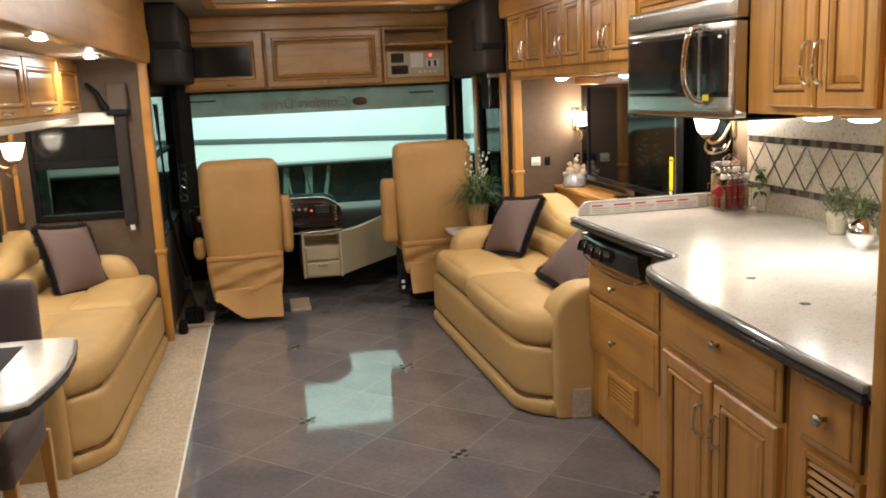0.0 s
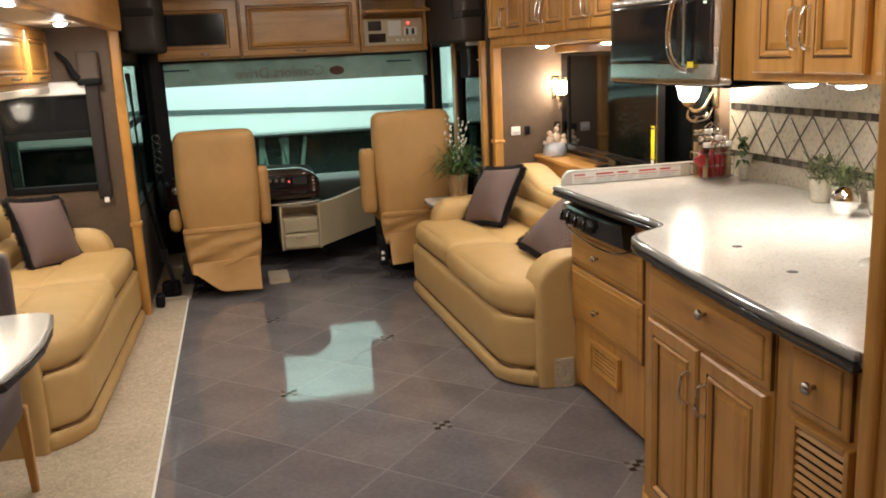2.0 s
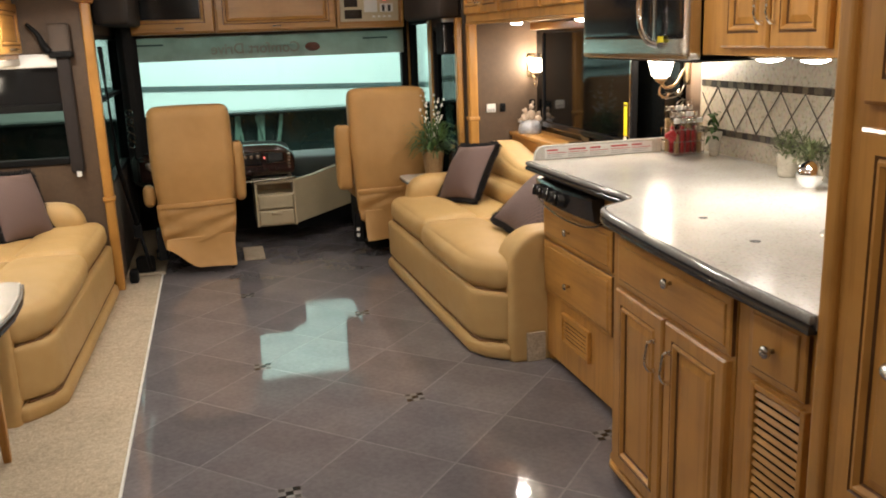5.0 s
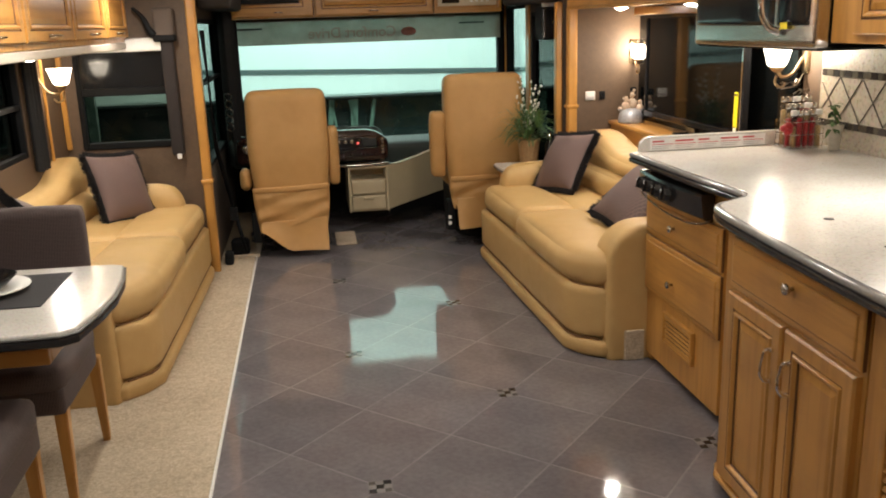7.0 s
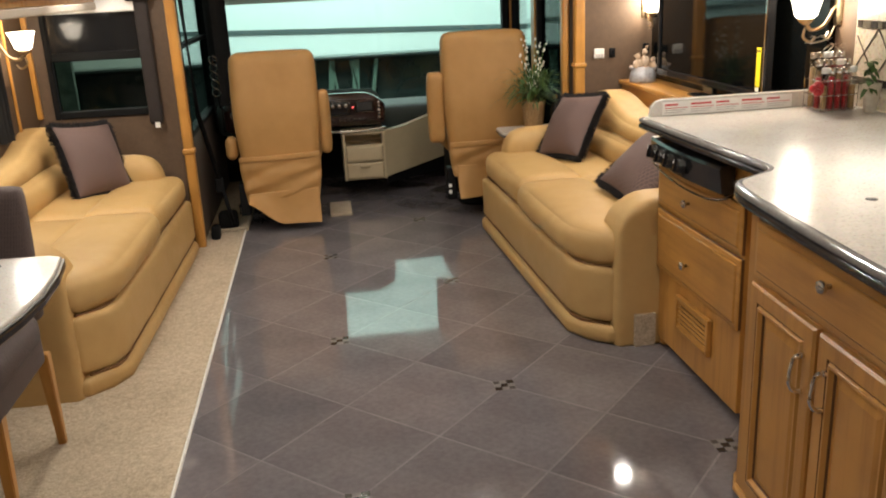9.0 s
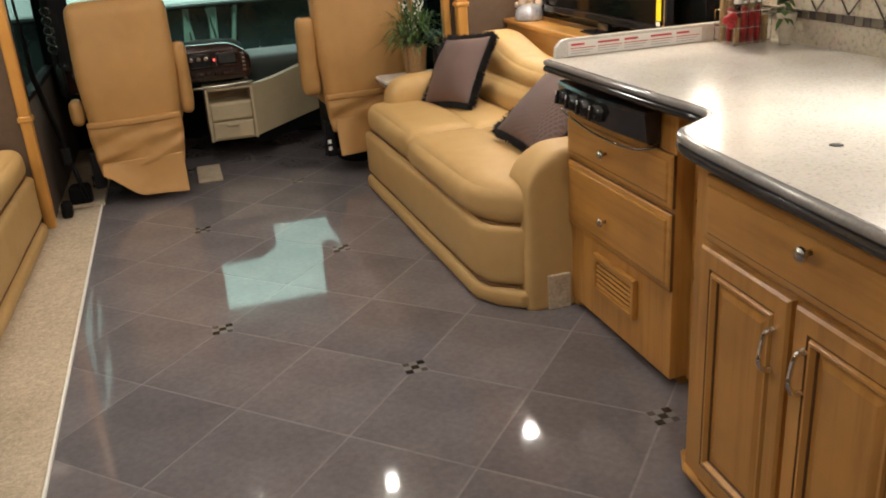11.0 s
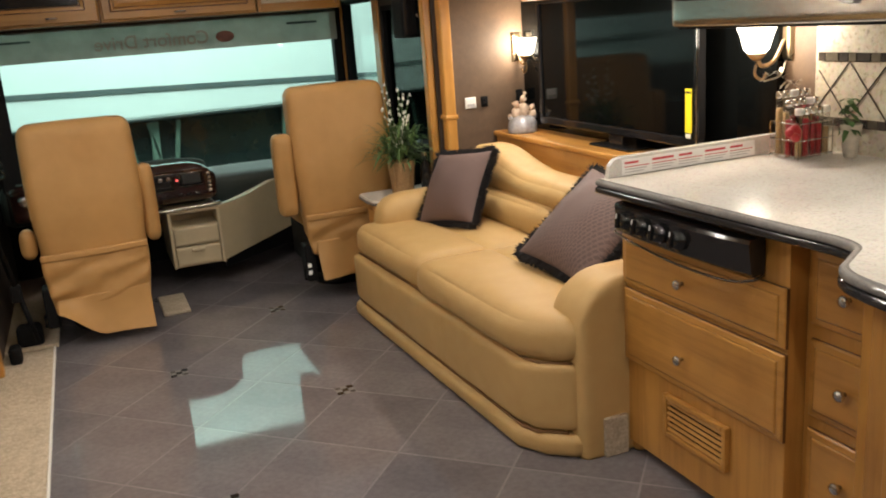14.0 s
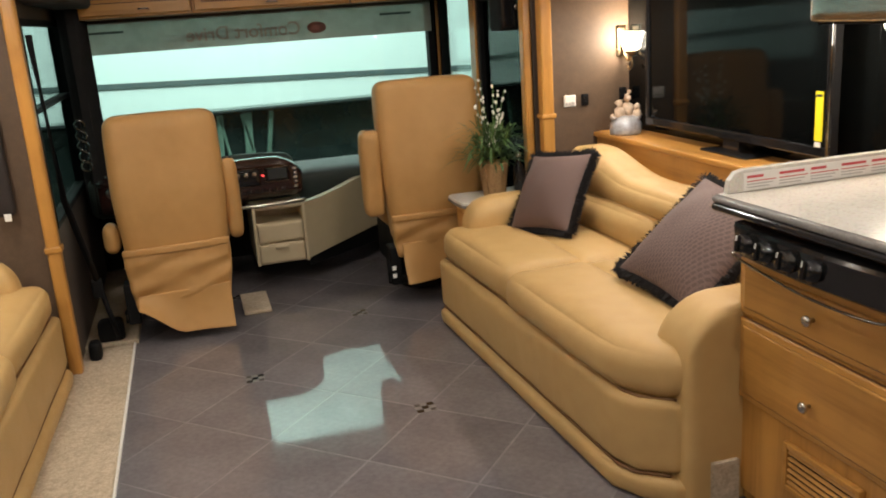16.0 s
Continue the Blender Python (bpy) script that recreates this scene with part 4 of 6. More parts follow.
mwc = thing("microwave_cabinet", (1.8, 2.53, 1.74), "maple cabinet above the microwave", "cabinet", "kitchen wall units")
part("body", box(UX, XR - 0.002, 2.219, 3.045, 1.742, SOFFIT_R - 0.004, 0.003), wood_z, mwc)
door_panel(mwc, "door", (UX, 2.63, 1.84), 0.80, 0.15, 180, "slab", wood_y)

wu = thing("wall_cabinet", (1.85, 1.5, 1.35), "maple wall cabinet with raised-panel doors above the worktop", "cabinet", "kitchen wall units")
part("body", box(UX, XR - 0.002, 0.93, 2.212, 1.352, SOFFIT_R - 0.004, 0.003), wood_z, wu)
for yc, w, hy in ((1.957, 0.245, 1.858), (1.700, 0.245, 1.800), (1.385, 0.30, 1.27), (1.09, 0.27, 1.2)):
    dd = door_panel(wu, "door", (UX, yc, 1.650), w, 0.545, 180, "raised", wood_z, 0.022)
    pull(UX - 0.022, hy, 1.505, 180, 0.115, dd)
downlight(1.70, 1.985, 1.351, 2.4, "small round puck lamp under the wall cabinet", 0.05, "under-cabinet lamps")
downlight(1.71, 1.785, 1.351, 1.5, "small round puck lamp under the wall cabinet", 0.05, "under-cabinet lamps")

# ---- television wall ----
lg = thing("ledge_cabinet", (2.0, 4.0, 0), "low maple cabinet ledge behind the sofa", "cabinet")
part("front", box(1.905, 1.93, 3.13, YE - 0.005, 0.0, 0.79, 0.003), wood_y, lg)
part("top_board", box(1.885, XR - 0.002, 3.13, YE - 0.004, 0.79, 0.815, 0.008, 3), wood_y, lg)

tv = thing("television", (2.03, 4.1, 0.815), "large flat black television standing on the maple ledge", "television")
part("frame", joined(box(1.995, 2.035, 3.50, 4.70, 0.868, 0.905, 0.006), box(1.995, 2.035, 3.50, 4.70, 1.435, 1.46, 0.006), box(1.995, 2.035, 3.50, 3.525, 0.905, 1.435, 0.006),
                     box(1.995, 2.035, 4.675, 4.70, 0.905, 1.435, 0.006), box(2.012, 2.045, 3.525, 4.675, 0.905, 1.435, 0)), black_gloss, tv)
part("screen", box(2.006, 2.0115, 3.526, 4.674, 0.906, 1.434, 0), simple("dark_screen_glass", (0.003, 0.0035, 0.0035), 0.06, bumpy=0), tv, "black reflective screen")
part("edge_strip", box(1.990, 1.9945, 3.500, 3.509, 0.88, 1.45, 0.001), bright_chrome, tv, "bright edge strip")
part("stand", joined(box(1.96, 2.08, 3.9, 4.2, 0.8155, 0.825, 0.004), box(2.0, 2.03, 4.0, 4.1, 0.825, 0.875, 0.004)), black_gloss, tv)
part("energy_label", box(1.992, 1.994, 3.530, 3.567, 0.925, 1.09, 0), yellow, tv, "yellow energy label")
part("label_bar", box(1.9905, 1.9915, 3.534, 3.563, 1.072, 1.080, 0), black_ink, tv)
part("label_foot", box(1.9905, 1.9915, 3.534, 3.563, 0.905, 0.922, 0), paper, tv, "small white code label")
structure("wall_tv_recess", box(2.085, XR - 0.002, 3.20, YE - 0.002, 0.816, 1.50, 0), bpy.data.materials["dark_screen_glass"], "dark panel behind the television", "wall")
bpy.data.materials["dark_screen_glass"].node_tree.nodes["Principled BSDF"].inputs["Specular IOR Level"].default_value = 0.2


# ---- sofas ----
def ease(a, b, t):
    t = max(0.0, min(1.0, (t - a) / (b - a)))
    return t * t * (3 - 2 * t)


def sofa(x0, s, y0, length, label, skew):
    """Front at x0, back towards s, near end at y0."""
    so = thing("sofa", (x0 + s * 0.4, y0 + length / 2, 0), label, "sofa", "leather sofas")

    def place(p):
        return Vector((x0 + s * (p.x + skew * (1 - p.y / length)), y0 + p.y, p.z))

    def pad(name, u0, u1, v0, v1, z0, z1, r, puff=0.0, n=10, shape=None, label=""):
        def worn(p):
            p = shape(p) if shape else p
            if p.z > 0.02:
                p += Vector((noise.noise(p * 6), 0, noise.noise(p * 7 + Vector((5, 0, 0))))) * 0.0032
                p += Vector((noise.noise(p * 19), 0, noise.noise(p * 21))) * 0.0013
            return place(p)

        bm = rbox(u0, u1, v0, v1, z0, z1, r, n, puff, worn)
        if s < 0:
            bmesh.ops.reverse_faces(bm, faces=bm.faces[:])
        return part(name, bm, leather, so, label)

    mid = length / 2

    def crease(p):
        """Corners drawn in, and a soft tuck across the middle."""
        dip = math.exp(-((p.y - mid - 0.09) / 0.022) ** 2)
        p.z -= 0.012 * dip if p.z > 0.38 else 0
        near = ease(0.26, 0.0, p.y)
        p.x += (0.010 * dip + 0.090 * near * near) * ease(0.30, 0.0, p.x)
        return p

    def cut(p):
        p.x += 0.11 * ease(0.16, 0.0, p.y) ** 2 * ease(0.4, 0.0, p.x)
        return p

    def wave(p):
        e = abs(p.y / mid - 1)
        if p.z > 0.60:
            p.z += 0.085 * ease(0.30, 0.80, e) * (p.z - 0.60) / 0.09
        return p

    pad("plinth", -0.033, 0.24, -0.016, length, 0.0, 0.078, 0.032, n=14, shape=cut)
    pad("front_panel", -0.022, 0.30, 0.004, length - 0.012, 0.088, 0.318, 0.026, 0.008, 14, shape=cut)
    for a, b, u in ((0.006, mid + 0.089, -0.026), (mid + 0.091, length - 0.02, -0.006)):
        pad("seat_front", u, 0.345, a, b, 0.316, 0.468, 0.058, 0.016, 14, crease, "padded front seat roll")
    for a, b in ((0.15, mid + 0.09), (mid + 0.09, length - 0.15)):
        pad("seat_cushion", 0.30, 0.66, a, b, 0.33, 0.462, 0.045, 0.018)
    def arm_curve(u, reach, fall):
        """The arm's top falls to its front in a quarter round."""
        def bend(p):
            k = min(1.0, max(0.0, (u + reach - p.x) / reach))
            top = 0.595 - fall * (1 - math.sqrt(max(0.0, 1 - k * k)))
            return Vector((p.x, p.y, max(p.z * top / 0.595 if p.z > 0 else p.z, 0.0)))
        return bend

    pad("arm", 0.114, 0.82, -0.032, 0.15, -0.05, 0.595, 0.028, 0.004, 24, arm_curve(0.114, 0.17, 0.15))
    pad("arm", 0.085, 0.82, length - 0.17, length, -0.05, 0.60, 0.075, 0.005, 16, arm_curve(0.085, 0.16, 0.08))
    for a, b in ((0.14, mid), (mid, length - 0.14)):
        pad("lumbar_cushion", 0.55, 0.80, a, b, 0.43, 0.605, 0.075, 0.014)
    pad("back_cushion", 0.60, 0.835, 0.06, length - 0.06, 0.570, 0.695, 0.062, 0.008, 26, wave, "long waved back roll")
    run = [Vector((-0.016, 0.022, 0.0))] + [Vector((-0.016, 0.03 + (length - 0.06) * i / 30, 0.0)) for i in range(31)]
    # Dark tubes paint the shade in the gaps along the plinth seam and seat.
    part("plinth_seam_shade", tube([place(cut(v + Vector((0.008, 0, 0.083)))) for v in run], 0.0055, 6), seam, so, "dark seam and gap shade above the plinth")
    part("seat_gap_shade", tube([place(cut(v + Vector((0.026, 0, 0.319)))) for v in run], 0.0055, 6), seam, so, "dark line shading the gap below the seat")
    return so


sofa(1.045, 1, 3.105, 1.81, "tan leather sofa with a waved back beside the kitchen counter", 0.055)
sofa(-0.655, -1, 3.105, 1.80, "tan leather sofa with a waved back beside the beige carpet", 0.055)
single("floor_patch", box(1.285, 1.372, 3.058, 3.0745, 0.0, 0.135, 0.003), carpet, "beige carpet offcut covering the gap beside the sofa", "carpet")


# ---- throw pillows ----
def pillow(centre, size, m, cloth, label):
    p = thing("throw_pillow", centre, label, "pillow", "fringed pillows")
    mm = Matrix.Translation(centre) @ m
    h = size / 2

    def shape(v):
        a, b = v.x / h, v.y / h
        k = (1 - min(1, a * a)) * (1 - min(1, b * b))
        z = math.copysign(0.012 + 0.075 * k ** 0.55, v.z)
        pull_in = 1 - 0.07 * (1 - b * b) * abs(a) - 0.0
        return mm @ Vector((v.x * pull_in, v.y * (1 - 0.07 * (1 - a * a) * abs(b)), z + 0.006 * noise.noise(v * 9)))

    part("cover", rbox(-h, h, -h, h, -0.012, 0.012, 0.011, 22, 0, shape), cloth, p)
    rng = random.Random(5)
    bms = []
    n = 640
    for side in range(4):
        for k in range(n):
            t = -1 + 2 * (k + 0.5) / n
            inward = 1 - 0.07 * (1 - t * t)
            a = Vector((t * h, inward * h * 0.97, 0))
            tip = a + Vector((rng.uniform(-0.014, 0.014), rng.uniform(0.024, 0.036), rng.uniform(-0.024, 0.024)))
            for ww in (0.0016,):
                q = Matrix.Rotation(side * math.pi / 2, 4, "Z")
                pts = [a + Vector((-ww, -0.012, 0.012)), a + Vector((ww, -0.012, 0.012)), a + Vector((ww, -0.012, -0.012)), a + Vector((-ww, -0.012, -0.012)), tip + Vector((-0.0010, 0, 0)), tip + Vector((0.0010, 0, 0))]
                bms.append(([tuple(mm @ q @ c) for c in pts]))
    verts, faces = [], []
    for pts in bms:
        o = len(verts)
        verts += pts
        faces += [[o, o + 1, o + 5, o + 4], [o + 2, o + 3, o + 4, o + 5], [o + 1, o + 2, o + 5], [o + 3, o, o + 4]]
    part("fringe", put(verts, faces), fringe_m, p, "black yarn fringe")
    return p


def upright(toward, lean, spin):
    """Plane of a pillow: faces the plan angle `toward`, leans back by `lean`, turned by `spin` in its plane."""
    a = radians(toward)
    z = Vector((math.cos(a) * math.cos(radians(lean)), math.sin(a) * math.cos(radians(lean)), math.sin(radians(lean))))
    x = Vector((0, 0, 1)).cross(z).normalized()
    y = z.cross(x)
    return Matrix((x, y, z)).transposed().to_4x4() @ Matrix.Rotation(radians(spin), 4, "Z")


pillow((1.475, 4.59, 0.628), 0.36, upright(197, 33, 8), mauve, "mauve brown square pillow with black fringe leaning on the sofa back")
pillow((1.55, 3.545, 0.635), 0.44, upright(188, 50, -7), mauve_weave, "mauve herringbone pillow with black fringe lying against the sofa arm")
pillow((-1.05, 4.61, 0.626), 0.375, upright(-28, 22, -7), mauve, "mauve brown square pillow with black fringe leaning on the sofa back")
pillow((-1.16, 3.45, 0.62), 0.38, upright(30, 26, 10), mauve_weave, "mauve pillow with black fringe at the near end of the sofa")


# ---- captain's chairs ----
def cab_seat(x0, x1, z1, label, arm_inner, arm_outer, flap_lift, low, yb=5.28):
    st = thing("captain_chair", ((x0 + x1) / 2, yb + 0.35, 0), label, "chair", "cab seats")
    xm, w = (x0 + x1) / 2, (x1 - x0)

    def taper(p):
        k = ease(0.75, 0.30, p.z)
        p.x = xm + (p.x - xm) * (1 - 0.10 * k)
        p.y += 0.05 * ease(0.6, 1.1, p.z)
        return p

    part("backrest", rbox(x0, x1, yb, yb + 0.17, 0.30, z1, 0.055, 14, 0.006, taper), cab_leather, st)

    def pocket(p):
        k = ease(0.46, 0.10, p.z)
        p.x = xm + (p.x - xm) * (1 - 0.12 * k)
        if p.y < yb + 0.004:
            sag = ease(0.45, 0.38, p.z) * ease(low + 0.10, low + 0.20, p.z)
            q = (p.x - xm) / w
            ridge = noise.noise(Vector((q * 2.2 + p.z * 5.0, p.z * 26 - q * 5.5, 3.0)))
            p.y += (0.013 * ridge + 0.006 * math.sin(p.z * 50 - q * 9)) * sag + 0.003 * noise.noise(p * 15)
        return p

    part("back_pocket", rbox(x0 + 0.012, x1 - 0.012, yb - 0.024, yb + 0.03, low + 0.12, 0.456, 0.014, 26, 0.006, pocket), cab_leather, st, "gathered leather pocket")
    part("pocket_hem", rbox(x0 + 0.010, x1 - 0.012, yb - 0.031, yb - 0.008, 0.436, 0.470, 0.009, 12, 0, lambda p: p + Vector((0, -0.006 * math.sin((p.x - x0) / w * 3.1), 0.010 * ((p.x - xm) / w) - 0.004 * math.sin((p.x - x0) / w * 3.1)))), cab_leather, st, "stitched pocket hem")

    def flap(p):
        u = (p.x - x0) / w
        zb = low + flap_lift * ease(0.50, 0.06, u)
        f = (p.z - low) / 0.20
        p.z = zb + f * (low + 0.20 + 0.018 * (u - 0.5) - zb)
        p.y -= 0.045 * (1 - f) ** 2 + 0.014 * math.sin(u * 8) * (1 - f) + 0.030 * ease(0.45, 0.05, u) * (1 - f)
        return p

    part("skirt_flap", rbox(x0 + 0.050, x1 - 0.035, yb - 0.032, yb - 0.020, low, low + 0.20, 0.005, 18, 0, flap), cab_leather, st, "loose leather skirt flap")
    part("seat", rbox(x0 + 0.01, x1 - 0.01, yb + 0.12, yb + 0.62, 0.36, 0.50, 0.06, 8, 0.015), cab_leather, st)
    part("seat_box", box(x0 + 0.05, x1 - 0.05, yb + 0.06, yb + 0.58, 0.12, 0.36, 0.02), black_matt, st, "black seat base")
    part("pedestal", joined(lathe([(0.16, 0.0), (0.165, 0.02), (0.10, 0.04), (0.09, 0.12)], xm, yb + 0.34, 0)), black_matt, st, "black swivel pedestal")
    for (a, b, za, zb) in (arm_inner, arm_outer):
        ar = part("armrest", rbox(a, b, yb + 0.045, yb + 0.145, za, zb, 0.03, 8, 0.004), cab_leather, st, "padded armrest folded up")
        if zb > 0.7:
            part("armrest_button", box((a + b) / 2 - 0.018, (a + b) / 2 + 0.018, yb + 0.075, yb + 0.105, zb - 0.002, zb + 0.004, 0.002), black_matt, ar)
    part("recline_lever", tube([(x0 + 0.02, yb + 0.05, 0.20), (x0 - 0.02, yb + 0.02, 0.16), (x0 - 0.02, yb + 0.01, 0.11)], 0.008), black_matt, st)
    for zz in (0.14, 0.18) if x0 > 0.3 else ():
        part("decal", box(x0 - 0.006, x0 + 0.014, yb - 0.0075, yb - 0.0055, zz, zz + 0.022, 0), paper, st)
    part("side_bracket", box(x0 - 0.012, x0 + 0.045, yb - 0.005, yb + 0.10, 0.10, 0.30, 0.008), black_matt, st, "black hinge bracket")
    return st


cab_seat(-0.395, 0.112, 1.065, "tan leather driver's captain chair with its back to the living area", (0.108, 0.178, 0.445, 0.826), (-0.462, -0.395, 0.44, 0.575), 0.150, 0.045)
cab_seat(0.885, 1.41, 1.115, "tan leather passenger captain chair with a folded armrest", (0.785, 0.885, 0.455, 0.885), (1.408, 1.46, 0.45, 0.60), 0.0, 0.125)
single("floor_mat", box(0.13, 0.27, 5.46, 5.80, 0.0, 0.018, 0.006), carpet, "small beige carpet pad between the cab seats", "mat")

belt = thing("seat_belt", (-0.55, 5.22, 0), "black seat belt hanging at the cab pillar", "seat belt")
part("strap", joined(tube([(-0.585, 5.10, 1.45), (-0.57, 5.14, 0.75), (-0.50, 5.24, 0.30)], 0.014, 6), tube([(-0.50, 5.24, 0.30), (-0.46, 5.27, 0.06)], 0.012, 6)), black_matt, belt)
part("buckle", box(-0.535, -0.485, 5.215, 5.245, 0.27, 0.36, 0.008), black_matt, belt)
part("reel_cover", rbox(-0.56, -0.44, 5.32, 5.42, 0.0, 0.12, 0.03, 6), black_matt, belt)
part("anchor", rbox(-0.585, -0.53, 5.12, 5.20, 0.0, 0.09, 0.02, 6), black_matt, belt)

# ---- dashboard ----
cs = thing("dash_console", (0.4, 5.98, 0.15), "cream dashboard console with an open slot and two drawers", "console")
KX0, KX1, KY = 0.250, 0.540, 5.862
part("body", joined(box(KX0, KX0 + 0.018, KY, 6.38, 0.138, 0.468, 0.004), box(KX1 - 0.018, KX1, KY, 6.38, 0.138, 0.468, 0.004), box(KX0 + 0.018, KX1 - 0.018, KY + 0.02, 6.38, 0.138, 0.374, 0.003),
                    box(KX0 + 0.018, KX1 - 0.018, KY + 0.002, 6.38, 0.452, 0.468, 0.002), box(KX0 + 0.018, KX1 - 0.018, KY + 0.22, 6.38, 0.374, 0.452, 0)), cream_plastic, cs)
for z0, z1 in ((0.268, 0.372), (0.150, 0.258)):
    dr = part("drawer", rbox(KX0 + 0.021, KX1 - 0.021, KY - 0.006, KY + 0.02, z0, z1, 0.008, 6), cream_plastic, cs)
    if z0 < 0.2:
        part("drawer_pull", rbox(KX0 + 0.105, KX0 + 0.180, KY - 0.024, KY - 0.005, z1 - 0.030, z1 - 0.008, 0.008, 6), cream_plastic, dr)
part("top_trim", tube(arc([(0.03, KY + 0.04, 0.476), (KX0, KY + 0.002, 0.478), (0.42, KY - 0.006, 0.482), (KX1 + 0.010, KY + 0.006, 0.487)], 6), 0.011, 10), chrome, cs, "silver trim strip")
part("kick_strip", prism([(KX1, KY + 0.02), (1.07, 6.30), (1.06, 6.33), (KX1, KY + 0.05)], 0.10, 0.19, 0.0), black_matt, cs, "dark kick strip")


def wing_bm():
    """Slanted side panel whose top edge sweeps up in a soft S."""
    a, b = Vector((KX1, KY + 0.004)), Vector((1.10, 6.31))
    n = 12
    verts, faces = [], []
    for back in (0, 1):
        for i in range(n + 1):
            t = i / n
            p = a + (b - a) * t + Vector((-0.022, 0.044)) * back
            verts += [(p.x, p.y, 0.150 + 0.062 * t), (p.x, p.y, 0.470 + 0.070 * ease(0.05, 1.0, t))]
    o = 2 * (n + 1)
    for i in range(n):
        k = 2 * i
        faces += [[k, k + 2, k + 3, k + 1], [o + k, o + k + 1, o + k + 3, o + k + 2], [k + 1, k + 3, o + k + 3, o + k + 1], [k, o + k, o + k + 2, k + 2]]
    faces += [[0, 1, o + 1, o], [o - 2, 2 * o - 2, 2 * o - 1, o - 1]]
    return put(verts, faces)


wb = wing_bm()
bmesh.ops.recalc_face_normals(wb, faces=wb.faces[:])
part("wing_panel", wb, cream_plastic, cs, "slanted cream side panel")

db = thing("dashboard", (0.2, 6.3, 0.5), "dark dashboard with a walnut burl instrument panel", "dashboard")


def dash_warp(p):
    p.z += 0.05 * math.exp(-((p.x - 0.25) / 0.35) ** 2) * ease(0.55, 0.75, p.z) - 0.16 * ease(6.05, 6.6, p.y) * ease(0.55, 0.8, p.z)
    return p


part("cowl", rbox(-0.58, 0.535, 6.05, 6.68, 0.46, 0.700, 0.06, 14, 0, dash_warp), dash_green, db, "dark padded cowl")
part("far_shelf", rbox(0.50, 1.56, 6.20, 6.68, 0.40, 0.585, 0.05, 8), dash_green, db, "dark shelf below the windscreen")


def hood_curve(p):
    """The panel's top falls away to a rounded right end."""
    k = ease(0.36, 0.60, p.x)
    if p.z > 0.56:
        p.z -= 0.075 * k * k * (p.z - 0.56) / 0.15
    return p


PY = 5.955
ip = part("instrument_panel", rbox(0.05, 0.562, PY, PY + 0.12, 0.495, 0.722, 0.045, 14, 0, hood_curve), burl, db, "glossy walnut burl panel")
part("display_bezel", rbox(0.352, 0.482, PY - 0.010, PY + 0.01, 0.592, 0.668, 0.008, 6), black_gloss, ip, "black bezel")
part("display", box(0.372, 0.470, PY - 0.0125, PY - 0.0102, 0.605, 0.657, 0.0005), screen_glow, ip, "small grey display")
part("display_rim", joined(tube([(0.352, PY - 0.010, 0.592), (0.482, PY - 0.010, 0.592), (0.482, PY - 0.010, 0.668), (0.352, PY - 0.010, 0.668), (0.352, PY - 0.010, 0.592)], 0.0026, 6)), chrome, ip, "thin bright rim")
part("instrument_display", rbox(0.175, 0.325, PY - 0.010, PY + 0.01, 0.575, 0.672, 0.012, 6), black_gloss, ip, "dark gauge cluster")
part("cluster_rim", tube([(0.175, PY - 0.010, 0.575), (0.325, PY - 0.010, 0.575), (0.325, PY - 0.010, 0.672), (0.175, PY - 0.010, 0.672), (0.175, PY - 0.010, 0.575)], 0.0028, 6), chrome, ip, "thin bright rim")
led = moved(lathe([(0.006, 0), (0.006, 0.004), (0.003, 0.006)], seg=12), Matrix.Translation((0.341, PY - 0.002, 0.628)) @ Matrix.Rotation(radians(90), 4, "X"))
part("warning_light", led, red_led, ip, "red indicator")
for k in range(5):
    part("switch", rbox(0.505 + 0.004 * (k % 2), 0.527, PY - 0.010, PY + 0.01, 0.545 + 0.024 * k, 0.561 + 0.024 * k, 0.003, 4), chrome, ip, "small bright switch")
for k in range(6):
    part("rocker_switch", rbox(0.19 + 0.048 * k, 0.222 + 0.048 * k, PY - 0.010, PY + 0.01, 0.530, 0.552, 0.004, 4), black_gloss, ip)
for k in range(3):
    part("vent_dial", moved(lathe([(0.014, 0), (0.015, 0.006), (0.011, 0.010), (0.003, 0.010)], seg=18), Matrix.Translation((0.205 + 0.045 * k, PY - 0.010, 0.640)) @ Matrix.Rotation(radians(90), 4, "X")), chrome, ip, "bright round dial")
part("instrument_panel", rbox(-0.52, 0.04, PY, PY + 0.08, 0.50, 0.70, 0.035, 10), burl, db, "glossy walnut burl panel")
for k in range(3):
    part("gauge", moved(lathe([(0.028, 0), (0.030, 0.006), (0.024, 0.009), (0.005, 0.009)], seg=20), Matrix.Translation((-0.45 + 0.07 * k, PY, 0.62)) @ Matrix.Rotation(radians(90), 4, "X")), chrome, db)
wheel = thing("steering_wheel", (-0.14, 5.78, 0.62), "black leather steering wheel behind the driver's seat", "steering wheel")
cw, aw = Vector((-0.14, 5.76, 0.66)), radians(55)
part("rim", tube([cw + Vector((0.21 * math.cos(t), 0.21 * math.sin(t) * math.cos(aw), 0.21 * math.sin(t) * math.sin(aw))) for t in [2 * math.pi * k / 32 for k in range(33)]], 0.014, 8), black_matt, wheel)
part("column", tube([cw, (-0.14, 5.99, 0.58)], 0.03), black_matt, wheel)
part("spoke", tube([cw - Vector((0.2, 0, 0)), cw, cw + Vector((0.2, 0, 0))], 0.012), black_matt, wheel)

